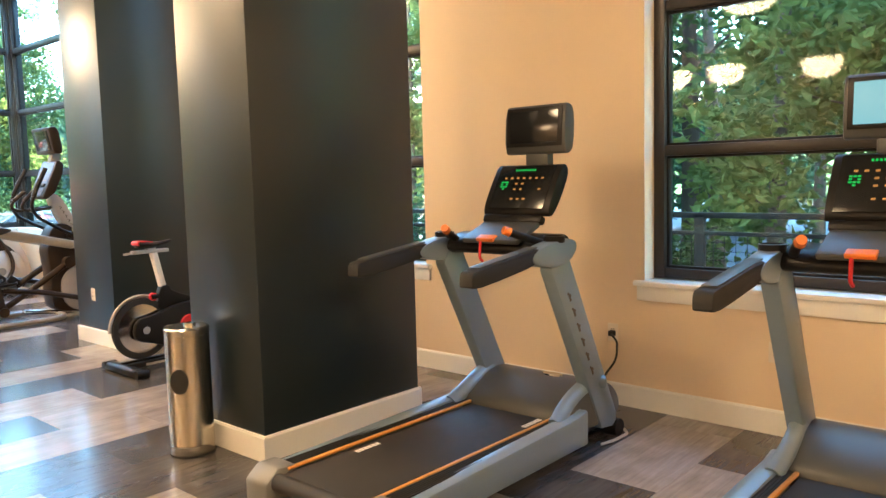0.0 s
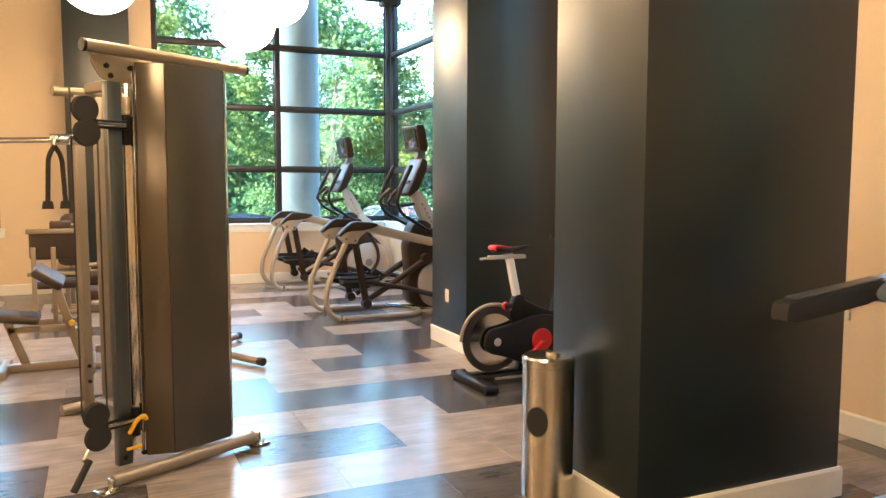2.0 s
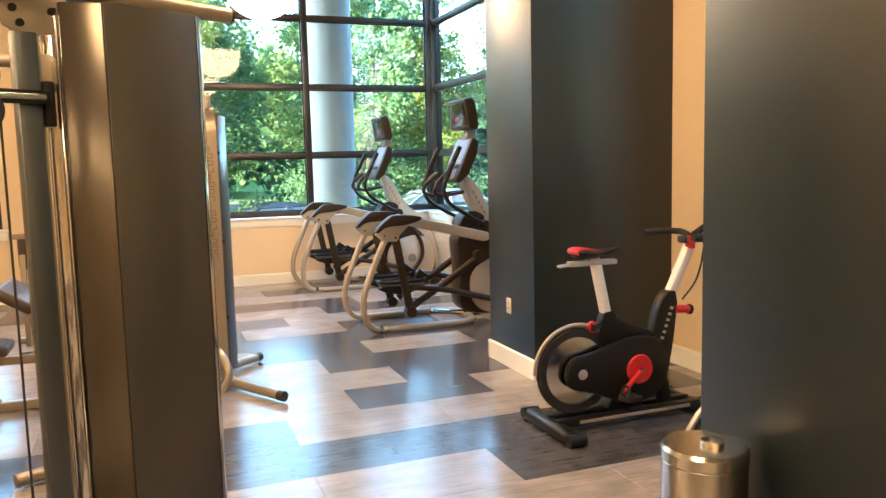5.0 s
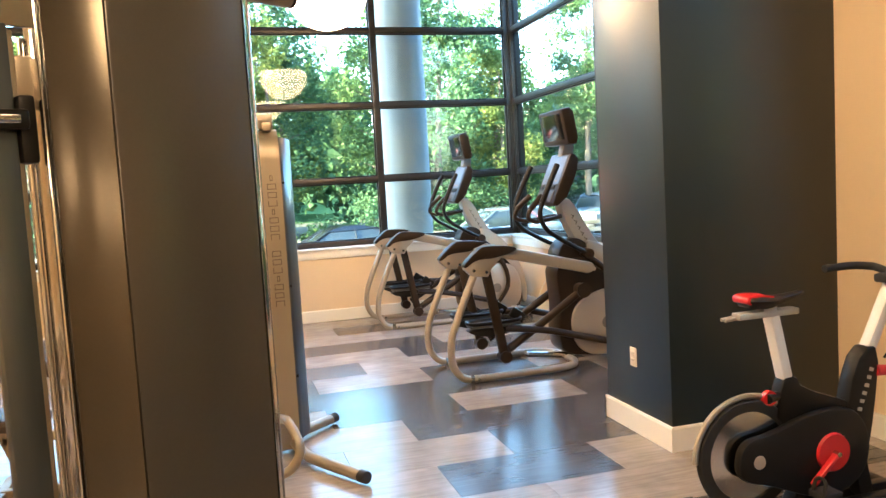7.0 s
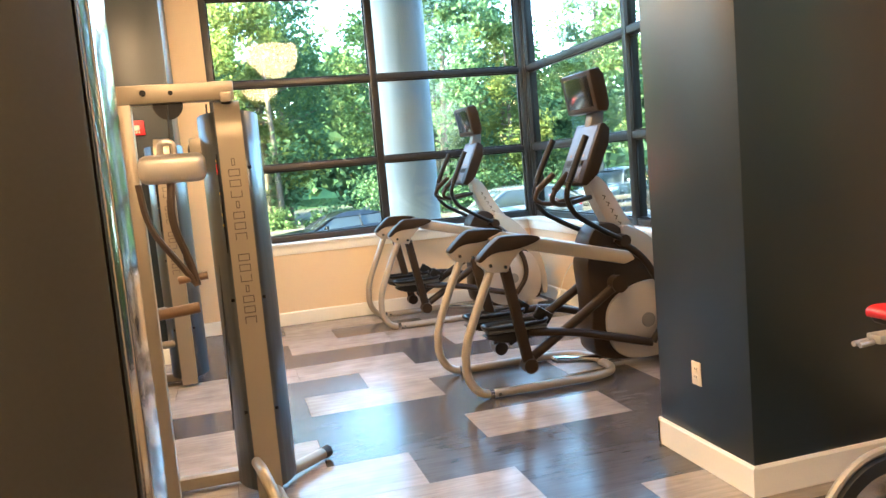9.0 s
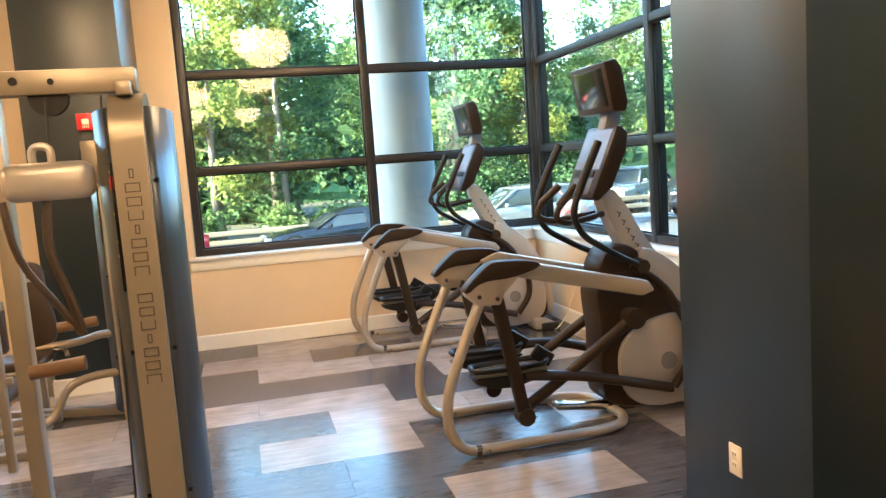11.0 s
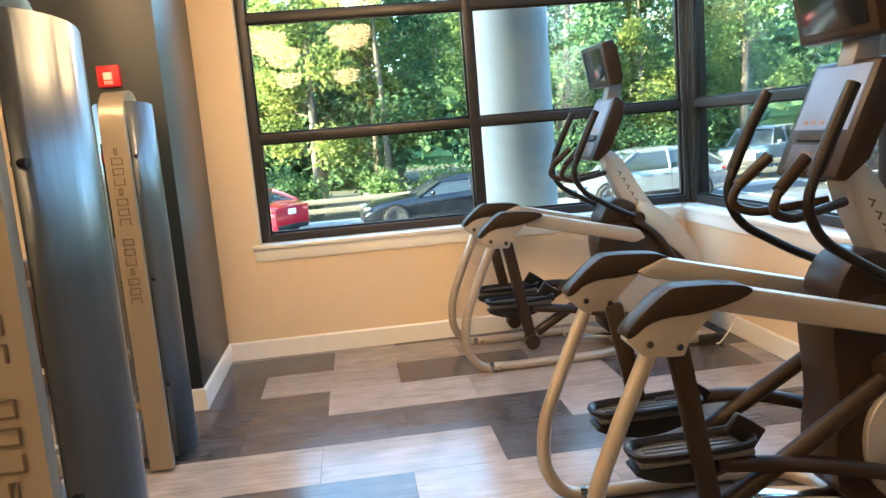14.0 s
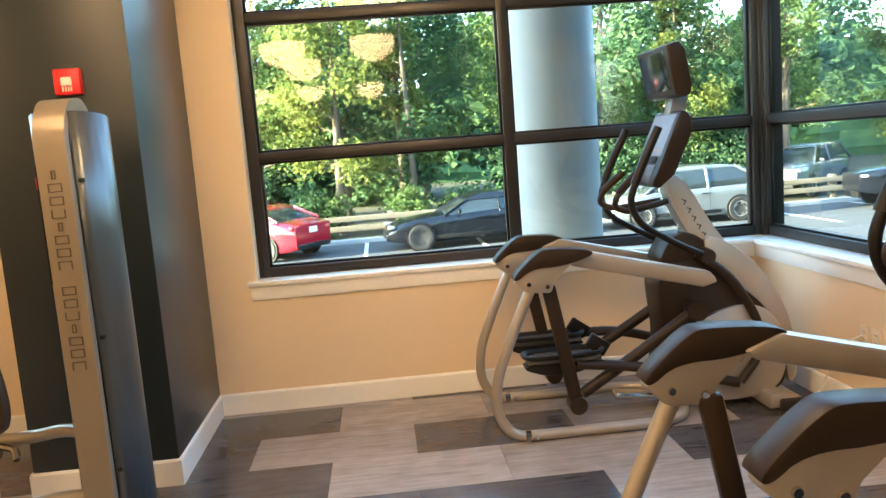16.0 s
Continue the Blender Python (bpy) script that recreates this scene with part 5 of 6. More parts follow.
# ---------------------------------------------------------------- weight stack towers
def tower(x, y, arm, label):
    top = thing("weight_machine", Matrix.Translation((x, y, 0)), label, "weight machine", "selectorised weight machines")
    # local: the post faces -y; the shrouds run back along +y
    path = [(0, -0.02, 0.02), (0, -0.03, 1.81), (0, 0.03, 1.905), (0, 0.16, 1.92), (0, 0.22, 1.87)]
    bm = bmesh.new()
    pts = rounded(path, 0.14, 8)
    rings = []
    for i, p in enumerate(pts):
        t = (pts[min(i + 1, len(pts) - 1)] - pts[max(i - 1, 0)]).normalized()
        nrm = Vector((1, 0, 0)).cross(t)
        w, d = 0.058, 0.026
        rings.append([bm.verts.new(p + Vector((u, 0, 0)) + nrm * v) for u, v in ((-w, -d * 0.6), (-w * 0.82, -d), (w * 0.82, -d), (w, -d * 0.6), (w, d), (-w, d))])
    for a, b in zip(rings, rings[1:]):
        for k in range(6):
            bm.faces.new((a[k], a[(k + 1) % 6], b[(k + 1) % 6], b[k]))
    bm.faces.new(rings[0])
    bm.faces.new(rings[-1][::-1])
    finish(bm, "post", "champ", top, 50)
    bm = bmesh.new()
    letter_bars(bm, (0.0, -0.0565, 1.665), (0, -0.005, -1), (1, 0, 0), (0.052,) * 8 + (0,) + (0.052,) * 7, 0.0335, 0.0157, 0.004, 0.004)
    finish(bm, "post_lettering", "letters", top)
    for s in (-1, 1):
        # bowed sheet beside the stack, with a lighter upper window
        sec = [(u * s, v) for u, v in ((0.060, 0.004), (0.084, 0.03), (0.106, 0.065), (0.126, 0.105), (0.139, 0.145), (0.143, 0.18), (0.138, 0.215), (0.122, 0.24), (0.098, 0.25))]
        bm = bmesh.new()
        cols = []
        for u, v in sec:
            cut = 1.885 - 0.03 * (v / 0.25) ** 2
            cols.append([bm.verts.new((u, v, z)) for z in (0.06, 0.8, 1.38, cut)])
        for a, b in zip(cols, cols[1:]):
            for k in range(3):
                bm.faces.new((a[k], a[k + 1], b[k + 1], b[k]))
        ob = finish(bm, "shroud", "steelblue", top, 40)
        sol = ob.modifiers.new("thick", "SOLIDIFY")
        sol.thickness = 0.005
    part("bolt", "black", top, *[(rod, ((0.055 * s, 0.02, z), (0.082 * s, 0.012, z), 0.009)) for z in (0.45, 1.0, 1.62) for s in (-1, 1)])
    part("weight_stack", "black", top, *[(box, ((0, 0.135, 0.18 + 0.036 * k), (0.15, 0.16, 0.033), 0.003)) for k in range(22)])
    part("guide_rod", "chrome", top, *[(rod, ((0, yy, 0.1), (0, yy, 1.85), 0.011)) for yy in (0.09, 0.18)])
    part("placard", "red", top, (box, ((-0.072, -0.012, 1.62), (0.012, 0.04, 0.05), 0.003)))
    part("placard_card", "black", top, (box, ((-0.0705, -0.006, 1.46), (0.006, 0.055, 0.46), 0.002)))
    part("placard_line", "yellow", top, *[(box, ((-0.0745, -0.010, 1.66 - 0.05 * k), (0.003, 0.030, 0.012))) for k in (0, 3, 5, 6)])
    return top


t1 = tower(0.966, 5.70, True, "silver lat pulldown machine with bowed steel shrouds")
part("top_arm", "champ", t1, (box, ((-0.22, 0.08, 1.985), (0.52, 0.085, 0.085), 0.006)), (box, ((0.0, 0.02, 1.95), (0.05, 0.09, 0.05), 0.006)))
part("arm_bolt", "black", t1, (rod, ((-0.36, 0.036, 1.99), (-0.36, 0.030, 1.99), 0.014)), (rod, ((-0.24, 0.036, 1.985), (-0.24, 0.030, 1.985), 0.011)))
part("pulley", "rubber", t1, (lathe, ([(0.016, -0.016), (0.066, -0.016), (0.056, 0.0), (0.066, 0.016), (0.016, 0.016)], Matrix.Translation((-0.26, 0.08, 1.935)) @ pose(0, 0, 0, 90, 0, 0), 26)))
part("pulley", "rubber", t1, (lathe, ([(0.016, -0.016), (0.06, -0.016), (0.05, 0.0), (0.06, 0.016), (0.016, 0.016)], Matrix.Translation((-0.14, 0.16, 1.72)) @ pose(0, 0, 0, 90, 0, 0), 26)))
part("arm_head", "silver", t1, (box, ((-0.265, -0.05, 1.64), (0.29, 0.12, 0.13), 0.04, None, 4)), (tube, ([(-0.31, -0.05, 1.70), (-0.31, -0.05, 1.76), (-0.25, -0.05, 1.76), (-0.25, -0.05, 1.70)], 0.014, 0.03, 8)))
part("pulley_plate", "champ", t1, (box, ((-0.14, 0.145, 1.70), (0.10, 0.012, 0.16), 0.01)))
part("cable", "cord", t1, (rod, ((-0.09, 0.08, 1.93), (-0.14, 0.10, 0.35), 0.0045, None, 6)), (rod, ((-0.26, 0.02, 1.93), (-0.27, 0.02, 1.70), 0.0045, None, 6)))
part("strap", "pad", t1, (tube, ([(-0.28, -0.05, 1.58), (-0.30, -0.05, 1.40), (-0.24, -0.05, 1.22), (-0.22, -0.05, 1.10)], 0.012, 0.1, 8, 4, 2.0)), (tube, ([(-0.42, -0.05, 1.58), (-0.40, -0.05, 1.38), (-0.28, -0.05, 1.20), (-0.22, -0.05, 1.10)], 0.010, 0.1, 8, 4, 2.0)))
part("strap_handle", "wood", t1, (rod, ((-0.40, -0.06, 0.985), (-0.22, -0.06, 1.0), 0.026)), (rod, ((-0.30, -0.04, 1.13), (-0.17, -0.04, 1.14), 0.018)))
part("foot_tube", "champ", t1, (tube, ([(0.02, 0.0, 0.06), (0.06, -0.28, 0.05), (0.317, -0.72, 0.042)], 0.032, 0.10, 12)))
part("foot_tube", "champ", t1, (tube, ([(0.03, 0.10, 0.06), (0.12, 0.22, 0.05), (0.31, 0.40, 0.042)], 0.032, 0.08, 12)))
part("foot_cap", "rubber", t1, (tube, ([(0.306, -0.70, 0.042), (0.332, -0.745, 0.042)], 0.034, 0.01, 12)))
part("foot_cap", "rubber", t1, (tube, ([(0.30, 0.39, 0.042), (0.335, 0.425, 0.042)], 0.034, 0.01, 12)))
part("floor_arc", "champ", t1, (tube, ([(-0.05, -0.05, 0.22), (-0.03, -0.42, 0.31), (0.03, -0.55, 0.18), (-0.05, -0.53, 0.045), (-0.35, -0.45, 0.045), (-0.95, -0.35, 0.045)], 0.026, 0.12, 10)))
part("lower_frame", "champ", t1, (bar, ((-0.45, 0.08, 1.95), (-0.45, 0.10, 0.05), 0.06, 0.07, 0.006)), (bar, ((-0.9, 0.3, 0.05), (0.0, 0.3, 0.05), 0.07, 0.06, 0.006)), (bar, ((-0.80, 0.25, 0.05), (-0.80, 0.25, 0.55), 0.06, 0.06, 0.006)))
part("seat", "pad", t1, (box, ((-0.80, 0.10, 0.56), (0.32, 0.42, 0.08), 0.03, None, 3)))
part("roller", "pad", t1, (rod, ((-0.62, -0.05, 0.72), (-0.98, -0.05, 0.72), 0.055)))

t2 = tower(0.487, 8.25, False, "silver seated weight machine with a red alarm light above")
part("frame_tube", "champ", t2, (tube, ([(-0.03, 0.04, 0.61), (-0.18, 0.14, 0.60), (-0.36, 0.30, 0.53), (-0.64, 0.38, 0.50)], 0.028, 0.12, 10)),
     (tube, ([(-0.02, 0.04, 0.34), (-0.22, 0.08, 0.335), (-0.42, 0.10, 0.28), (-0.50, 0.06, 0.10), (-0.58, 0.0, 0.045), (-0.85, -0.05, 0.045)], 0.028, 0.12, 10)),
     (bar, ((-0.655, 0.43, 0.04), (-0.655, 0.43, 0.86), 0.05, 0.05, 0.008)), (bar, ((-0.88, 0.42, 0.04), (0.0, 0.15, 0.04), 0.06, 0.06, 0.008)), (bar, ((-0.70, 0.20, 0.05), (-0.70, 0.20, 0.43), 0.05, 0.05, 0.008)), (bar, ((-0.88, 0.20, 0.04), (-0.50, 0.20, 0.04), 0.06, 0.06, 0.008)))
part("back_pad", "pad", t2, (prism, (smooth_poly([(-0.11, -0.30), (-0.155, -0.22), (-0.14, -0.03), (-0.108, 0.10), (-0.108, 0.30), (0.108, 0.30), (0.108, 0.10), (0.14, -0.03), (0.155, -0.22), (0.11, -0.30)], 2), -0.04, 0.04, 0.024, Matrix.Translation((-0.655, 0.385, 0.815)))))
part("pad_emblem", "silver", t2, (box, ((-0.655, 0.343, 0.995), (0.15, 0.004, 0.012), 0.001)), (box, ((-0.655, 0.343, 0.986), (0.09, 0.004, 0.010), 0.001)), (box, ((-0.655, 0.343, 0.993), (0.022, 0.004, 0.034), 0.001)))
part("pad_seam", "black", t2, (box, ((-0.655, 0.343, 0.925), (0.19, 0.004, 0.004), 0.001)))
part("seat", "pad", t2, (box, ((-0.70, 0.20, 0.455), (0.32, 0.34, 0.065), 0.026, Matrix.Identity(4), 3)))
part("seat_rail", "chrome", t2, (tube, ([(-0.52, 0.30, 0.50), (-0.44, 0.26, 0.495), (-0.42, 0.22, 0.46)], 0.016, 0.03, 8)))
alarm = thing("fire_alarm", Matrix.Translation((0.25, 9.14, 2.09)), "red fire alarm strobe on the charcoal pier", "alarm")
part("body", "red", alarm, (box, ((0, -0.025, 0), (0.125, 0.05, 0.125), 0.008)))
part("lens", "white", alarm, (box, ((0, -0.056, 0.0), (0.05, 0.016, 0.042), 0.006)))
part("grille", "plate", alarm, *[(box, ((-0.02 + 0.013 * k, -0.0505, -0.036), (0.007, 0.003, 0.022))) for k in range(4)])


# ---------------------------------------------------------------- benches and racks further in
def preacher_bench(x, y):
    top = thing("preacher_bench", Matrix.Translation((x, y, 0)), "silver framed curl bench with black upholstered pads", "bench")
    part("frame", "champ", top, (bar, ((-0.45, 0, 0.035), (0.18, 0, 0.035), 0.06, 0.06, 0.006)), (bar, ((-0.30, 0, 0.05), (-0.42, 0, 0.40), 0.05, 0.06, 0.006)), (bar, ((0.10, 0, 0.05), (-0.08, 0, 0.68), 0.05, 0.06, 0.006)), (bar, ((-0.45, -0.25, 0.03), (-0.45, 0.25, 0.03), 0.06, 0.06, 0.006)), (bar, ((0.16, -0.3, 0.03), (0.16, 0.3, 0.03), 0.06, 0.06, 0.006)), (bar, ((-0.42, 0, 0.33), (0.02, 0, 0.33), 0.05, 0.05, 0.006)))
    part("seat", "pad", top, (box, ((-0.40, 0, 0.44), (0.42, 0.30, 0.065), 0.025, pose(0, 0, 0, 0, 8, 0), 3)))
    part("arm_pad", "pad", top, (box, ((-0.12, 0, 0.74), (0.24, 0.55, 0.07), 0.028, pose(0, 0, 0, 0, 34, 0), 3)))
    part("knob", "yellow", top, (rod, ((0.03, -0.03, 0.37), (0.03, -0.07, 0.37), 0.022)))


def dumbbell_rack(x, y):
    top = thing("leg_machine", Matrix.Translation((x, y, 0)), "silver framed machine with a dark upholstered back pad", "weight machine")
    part("frame", "champ", top, *[(bar, ((u, 0, 0.02), (u, 0, 0.82), 0.045, 0.045, 0.006)) for u in (-0.20, -0.02, 0.20)], (bar, ((-0.26, 0, 0.55), (0.26, 0, 0.55), 0.04, 0.04, 0.005)), (bar, ((-0.26, 0, 0.98), (0.26, 0, 0.98), 0.04, 0.05, 0.005)), (bar, ((-0.3, 0.25, 0.03), (0.3, 0.25, 0.03), 0.06, 0.05, 0.006)), (bar, ((0, 0, 0.03), (0, 0.5, 0.03), 0.06, 0.05, 0.006)))
    part("pad", "pad", top, (box, ((0, 0.08, 0.84), (0.48, 0.08, 0.30), 0.03, None, 3)), (box, ((0, 0.3, 0.42), (0.4, 0.4, 0.08), 0.03, None, 3)))
    part("head_rest", "pad", top, (box, ((0.05, 0.1, 1.03), (0.20, 0.07, 0.10), 0.02, None, 3)))


preacher_bench(-0.12, 5.55)
dumbbell_rack(-0.28, 7.5)
low = thing("roller_bench", Matrix.Translation((-0.85, 4.6, 0)), "silver framed bench with a black roller pad", "bench")
part("frame", "champ", low, (bar, ((0, -0.3, 0.04), (0, 0.6, 0.04), 0.06, 0.06, 0.006)), (bar, ((0, 0.3, 0.05), (0, 0.3, 0.78), 0.05, 0.06, 0.006)), (bar, ((-0.3, -0.3, 0.03), (0.3, -0.3, 0.03), 0.06, 0.06, 0.006)))
part("roller", "pad", low, (rod, ((-0.25, 0.3, 0.80), (0.30, 0.3, 0.80), 0.06)))
part("seat", "pad", low, (box, ((0, -0.05, 0.48), (0.3, 0.5, 0.07), 0.03, None, 3)))
part("leg", "champ", low, (bar, ((0, -0.05, 0.05), (0, -0.05, 0.46), 0.05, 0.06, 0.006)))

# ---------------------------------------------------------------- outdoors
ZG = -1.0
setting("road", "asphalt", (box, ((0, 24.2, -1.06), (160, 8.6, 0.12))), (box, ((31, 12, -1.062), (24, 40, 0.12))), label="gray asphalt of the car park", category="road")
setting("pavement", "kerb", (box, ((0, 19.2, -1.05), (140, 1.6, 0.28), 0.02)), label="pale concrete pavement and kerb", category="pavement")
setting("kerb", "kerb", (box, ((0, 28.7, -1.03), (160, 0.3, 0.3), 0.03)), label="concrete kerb along the woods", category="kerb")
setting("road_marking", "paintline", *[(box, ((u, 26.2, -0.998), (0.11, 4.4, 0.006), 0, None)) for u in (-4.4, -1.6, 1.2, 4.4, 7.4, 10.4, 13.4, 16.4)], label="white parking bay lines", category="road marking")
column = part("outdoor_column", "plaster", None, (lathe, ([(0.33, -1.1), (0.33, 6.0)], Matrix.Translation((3.12, 11.25, 0)), 48)))
tagged(column, "pale blue-gray painted round column outside the window", "column", "", "structure")


def fence(x0, x1, y):
    top = thing("timber_guard_rail", Matrix.Translation((0, y, ZG)), "weathered timber guard rail at the edge of the woods", "fence")
    n = int((x1 - x0) / 2.4)
    part("post", "timber", top, *[(box, ((x0 + 2.4 * k, 0, 0.42), (0.2, 0.2, 0.86), 0.02)) for k in range(n + 1)])
    for z in (0.40, 0.70):
        part("rail", "timber", top, (box, (((x0 + x1) / 2, -0.14, z), (x1 - x0, 0.09, 0.17), 0.015)))


fence(-22, 40, 29.3)


def car(x, y, turn, paint, length, height, style, wheels="alloy", label="", name="parked_car"):
    """A parked car, its nose towards local -x."""
    top = thing(name, pose(x, y, ZG, 0, 0, turn), label, "car", "cars in the car park")
    L, Hh, W = length, height, 1.80
    h = Hh
    if style == "coupe":
        low = [(0.0, 0.30), (0.03, 0.60), (0.25, 0.74), (1.30, 0.86), (2.2, 0.90), (3.6, 0.96), (L - 0.35, 1.0), (L - 0.02, 0.92), (L, 0.45), (L - 0.1, 0.28), (0.1, 0.22)]
        cab = [(1.55, 0.86), (2.35, h - 0.04), (2.9, h + 0.03), (3.5, h - 0.02), (L - 0.22, 1.0)]
    elif style == "sedan":
        low = [(0.0, 0.32), (0.03, 0.62), (0.3, 0.80), (1.2, 0.93), (3.5, 0.98), (L - 0.5, 1.05), (L - 0.05, 1.0), (L, 0.55), (L - 0.08, 0.30), (0.1, 0.24)]
        cab = [(1.15, 0.90), (1.95, h - 0.06), (2.6, h), (3.2, h - 0.04), (L - 0.45, 1.02)]
    elif style == "wagon":
        low = [(0.0, 0.34), (0.03, 0.66), (0.3, 0.84), (1.1, 0.98), (3.5, 1.02), (L - 0.12, 1.05), (L, 0.6), (L - 0.06, 0.32), (0.1, 0.26)]
        cab = [(0.95, 0.95), (1.75, h - 0.06), (2.5, h), (L - 0.75, h - 0.04), (L - 0.12, 1.05)]
    else:
        low = [(0.0, 0.45), (0.02, 0.95), (0.2, 1.10), (1.35, 1.16), (3.6, 1.16), (L - 0.05, 1.14), (L, 0.6), (L - 0.06, 0.45), (0.1, 0.40)]
        cab = [(1.25, 1.12), (1.75, h - 0.04), (2.3, h), (L - 0.6 if style == "suv" else 3.55, h - 0.03), (L - 0.1 if style == "suv" else 3.75, 1.14)]
    bm = bmesh.new()
    ztop = sorted((u, v) for u, v in low if v > 0.5 and 0.02 < u < L - 0.01)
    rings = []
    for k in range(25):
        u = L * k / 24
        end = min(u, L - u)
        pinch = max(0.0, 1 - end / 0.75) ** 2
        half = W / 2 * (1 - 0.20 * pinch)
        for (u0, v0), (u1, v1) in zip(ztop, ztop[1:]):
            if u <= u1 or (u1, v1) == ztop[-1]:
                z = v0 + (v1 - v0) * max(0.0, min(1.0, (u - u0) / (u1 - u0)))
                break
        z -= 0.10 * pinch
        zb = (0.40 if style in ("suv", "pickup") else 0.20) + 0.10 * pinch
        mid = zb + (z - zb) * 0.62
        sec = [(half * 0.90, zb), (half * 0.985, zb + 0.07), (half * 0.97, zb + (mid - zb) * 0.5), (half, mid), (half * 0.985, z - 0.07), (half * 0.93, z - 0.012), (half * 0.72, z + 0.012), (half * 0.35, z + 0.026)]
        rings.append([bm.verts.new((u, -y, z)) for y, z in sec] + [bm.verts.new((u, y, z)) for y, z in sec[::-1]])
    for a, b in zip(rings, rings[1:]):
        for k in range(16):
            bm.faces.new((a[k], a[(k + 1) % 16], b[(k + 1) % 16], b[k]))
    bm.faces.new(rings[0])
    bm.faces.new(rings[-1][::-1])
    finish(bm, "body", paint, top, 60)
    ends = cab[0], cab[-1]
    for _ in range(2):
        cut = [cab[0]]
        for (u0, v0), (u1, v1) in zip(cab, cab[1:]):
            cut += [(u0 * 0.75 + u1 * 0.25, v0 * 0.75 + v1 * 0.25), (u0 * 0.25 + u1 * 0.75, v0 * 0.25 + v1 * 0.75)]
        cab = cut + [cab[-1]]
    peak = max(range(len(cab)), key=lambda q: cab[q][1])
    flat = [q for q in range(len(cab)) if cab[q][1] > h - 0.13]
    # tapered cabin: full width at the belt, narrower at the roof
    def cabin(poly, inset0, inset1, zlo, zhi):
        tmp = bmesh.new()
        rows = []
        for s in (-1, 1):
            rows.append([tmp.verts.new((u, s * (W / 2 - inset0 - (inset1 - inset0) * max(0, min(1, (v - zlo) / (zhi - zlo)))), v)) for u, v in poly])
        n = len(poly)
        for k in range(n):
            tmp.faces.new((rows[0][k], rows[0][(k + 1) % n], rows[1][(k + 1) % n], rows[1][k]))
        tmp.faces.new(rows[0][::-1])
        tmp.faces.new(rows[1])
        bmesh.ops.recalc_face_normals(tmp, faces=tmp.faces)
        soften(tmp, 0.035, 3)
        return tmp
    zlo = cab[0][1]
    bm = bmesh.new()
    put(bm, cabin([(u, v if 0 < i < len(cab) - 1 else v - 0.06) for i, (u, v) in enumerate(cab)], 0.06, 0.22, zlo, h))
    finish(bm, "glasshouse", "carglass", top)
    bm = bmesh.new()
    roof = [cab[q] for q in flat]
    put(bm, cabin([(roof[0][0] - 0.06, roof[0][1] - 0.05)] + [(u, v + 0.012) for u, v in roof] + [(roof[-1][0] + 0.08, roof[-1][1] - 0.06)], 0.05, 0.205, zlo, h))
    for s in (-1, 1):
        for (u0, v0), (u1, v1) in ((ends[0], roof[0]), (ends[1], roof[-1]), ((cab[peak][0] + 0.10, zlo), (cab[peak][0] + 0.06, h - 0.03))):
            bar(bm, (u0, s * (W / 2 - 0.055), v0), (u1, s * (W / 2 - 0.20), v1), 0.06, 0.07, 0.01)
    finish(bm, "roof", paint, top)
    r = 0.37 if style in ("suv", "pickup") else 0.35
    for u in (0.17 * L + 0.08, L - 0.20 * L):
        for s in (-1, 1):
            m = Matrix.Translation((u, s * (W / 2 - 0.065), r)) @ pose(0, 0, 0, -90 * s, 0, 0)
            wh = part("wheel", "tyre", top, (lathe, ([(0.20, -0.09), (r - 0.02, -0.10), (r, -0.06), (r, 0.06), (r - 0.02, 0.10), (0.22, 0.112), (0.20, 0.10)], m, 32)))
            bm = bmesh.new()
            lathe(bm, [(0.0005, 0.075), (0.05, 0.085), (0.055, 0.06), (0.0005, 0.05)], m, 20)
            lathe(bm, [(0.195, 0.05), (0.225, 0.108), (0.205, 0.112), (0.185, 0.06)], m, 32)
            for k in range(5):
                for off in (-8, 8):
                    a = radians(72 * k + off)
                    bar(bm, m @ Vector((0.03 * math.cos(a), 0.03 * math.sin(a), 0.075)), m @ Vector((0.205 * math.cos(a), 0.205 * math.sin(a), 0.092)), 0.03, 0.018, 0.004)
            finish(bm, "rim", wheels, wh)
            part("wheel_arch", "black", top, (lathe, ([(r + 0.005, -0.02), (r + 0.045, -0.02), (r + 0.045, 0.078), (r + 0.005, 0.078)], m, 32)))
    for s in (-1, 1):
        part("tail_lamp", "taillamp", top, (box, ((L - 0.09, s * (W / 2 - 0.24), 0.86 if style != "suv" else 1.0), (0.12, 0.26, 0.12), 0.03)))
        part("head_lamp", "headlamp", top, (box, ((0.14, s * (W / 2 - 0.22), 0.66 if style != "suv" else 0.95), (0.20, 0.34, 0.09), 0.035)))
        part("mirror", paint, top, (box, ((cab[0][0] + 0.40, s * (W / 2 + 0.07), zlo + 0.10), (0.10, 0.16, 0.12), 0.035, None, 3)))
        part("door_handle", "black", top, (box, ((cab[peak][0] - 0.05, s * (W / 2 + 0.004), zlo - 0.10), (0.18, 0.02, 0.03), 0.008)), (box, ((L * 0.47, s * (W / 2 - 0.012), 0.33), (L * 0.42, 0.05, 0.10), 0.015)), (box, ((cab[peak][0] + 0.10, s * (W / 2 - 0.001), 0.66), (0.008, 0.006, 0.55))))
    part("number_plate", "white", top, (box, ((L + 0.004, 0, 0.78), (0.02, 0.31, 0.15), 0.004)))
    part("bumper_trim", "black", top, (box, ((L - 0.02, 0, 0.36), (0.08, 1.3, 0.14), 0.02)), (box, ((0.03, 0, 0.40), (0.08, 1.2, 0.18), 0.02)))
    return top


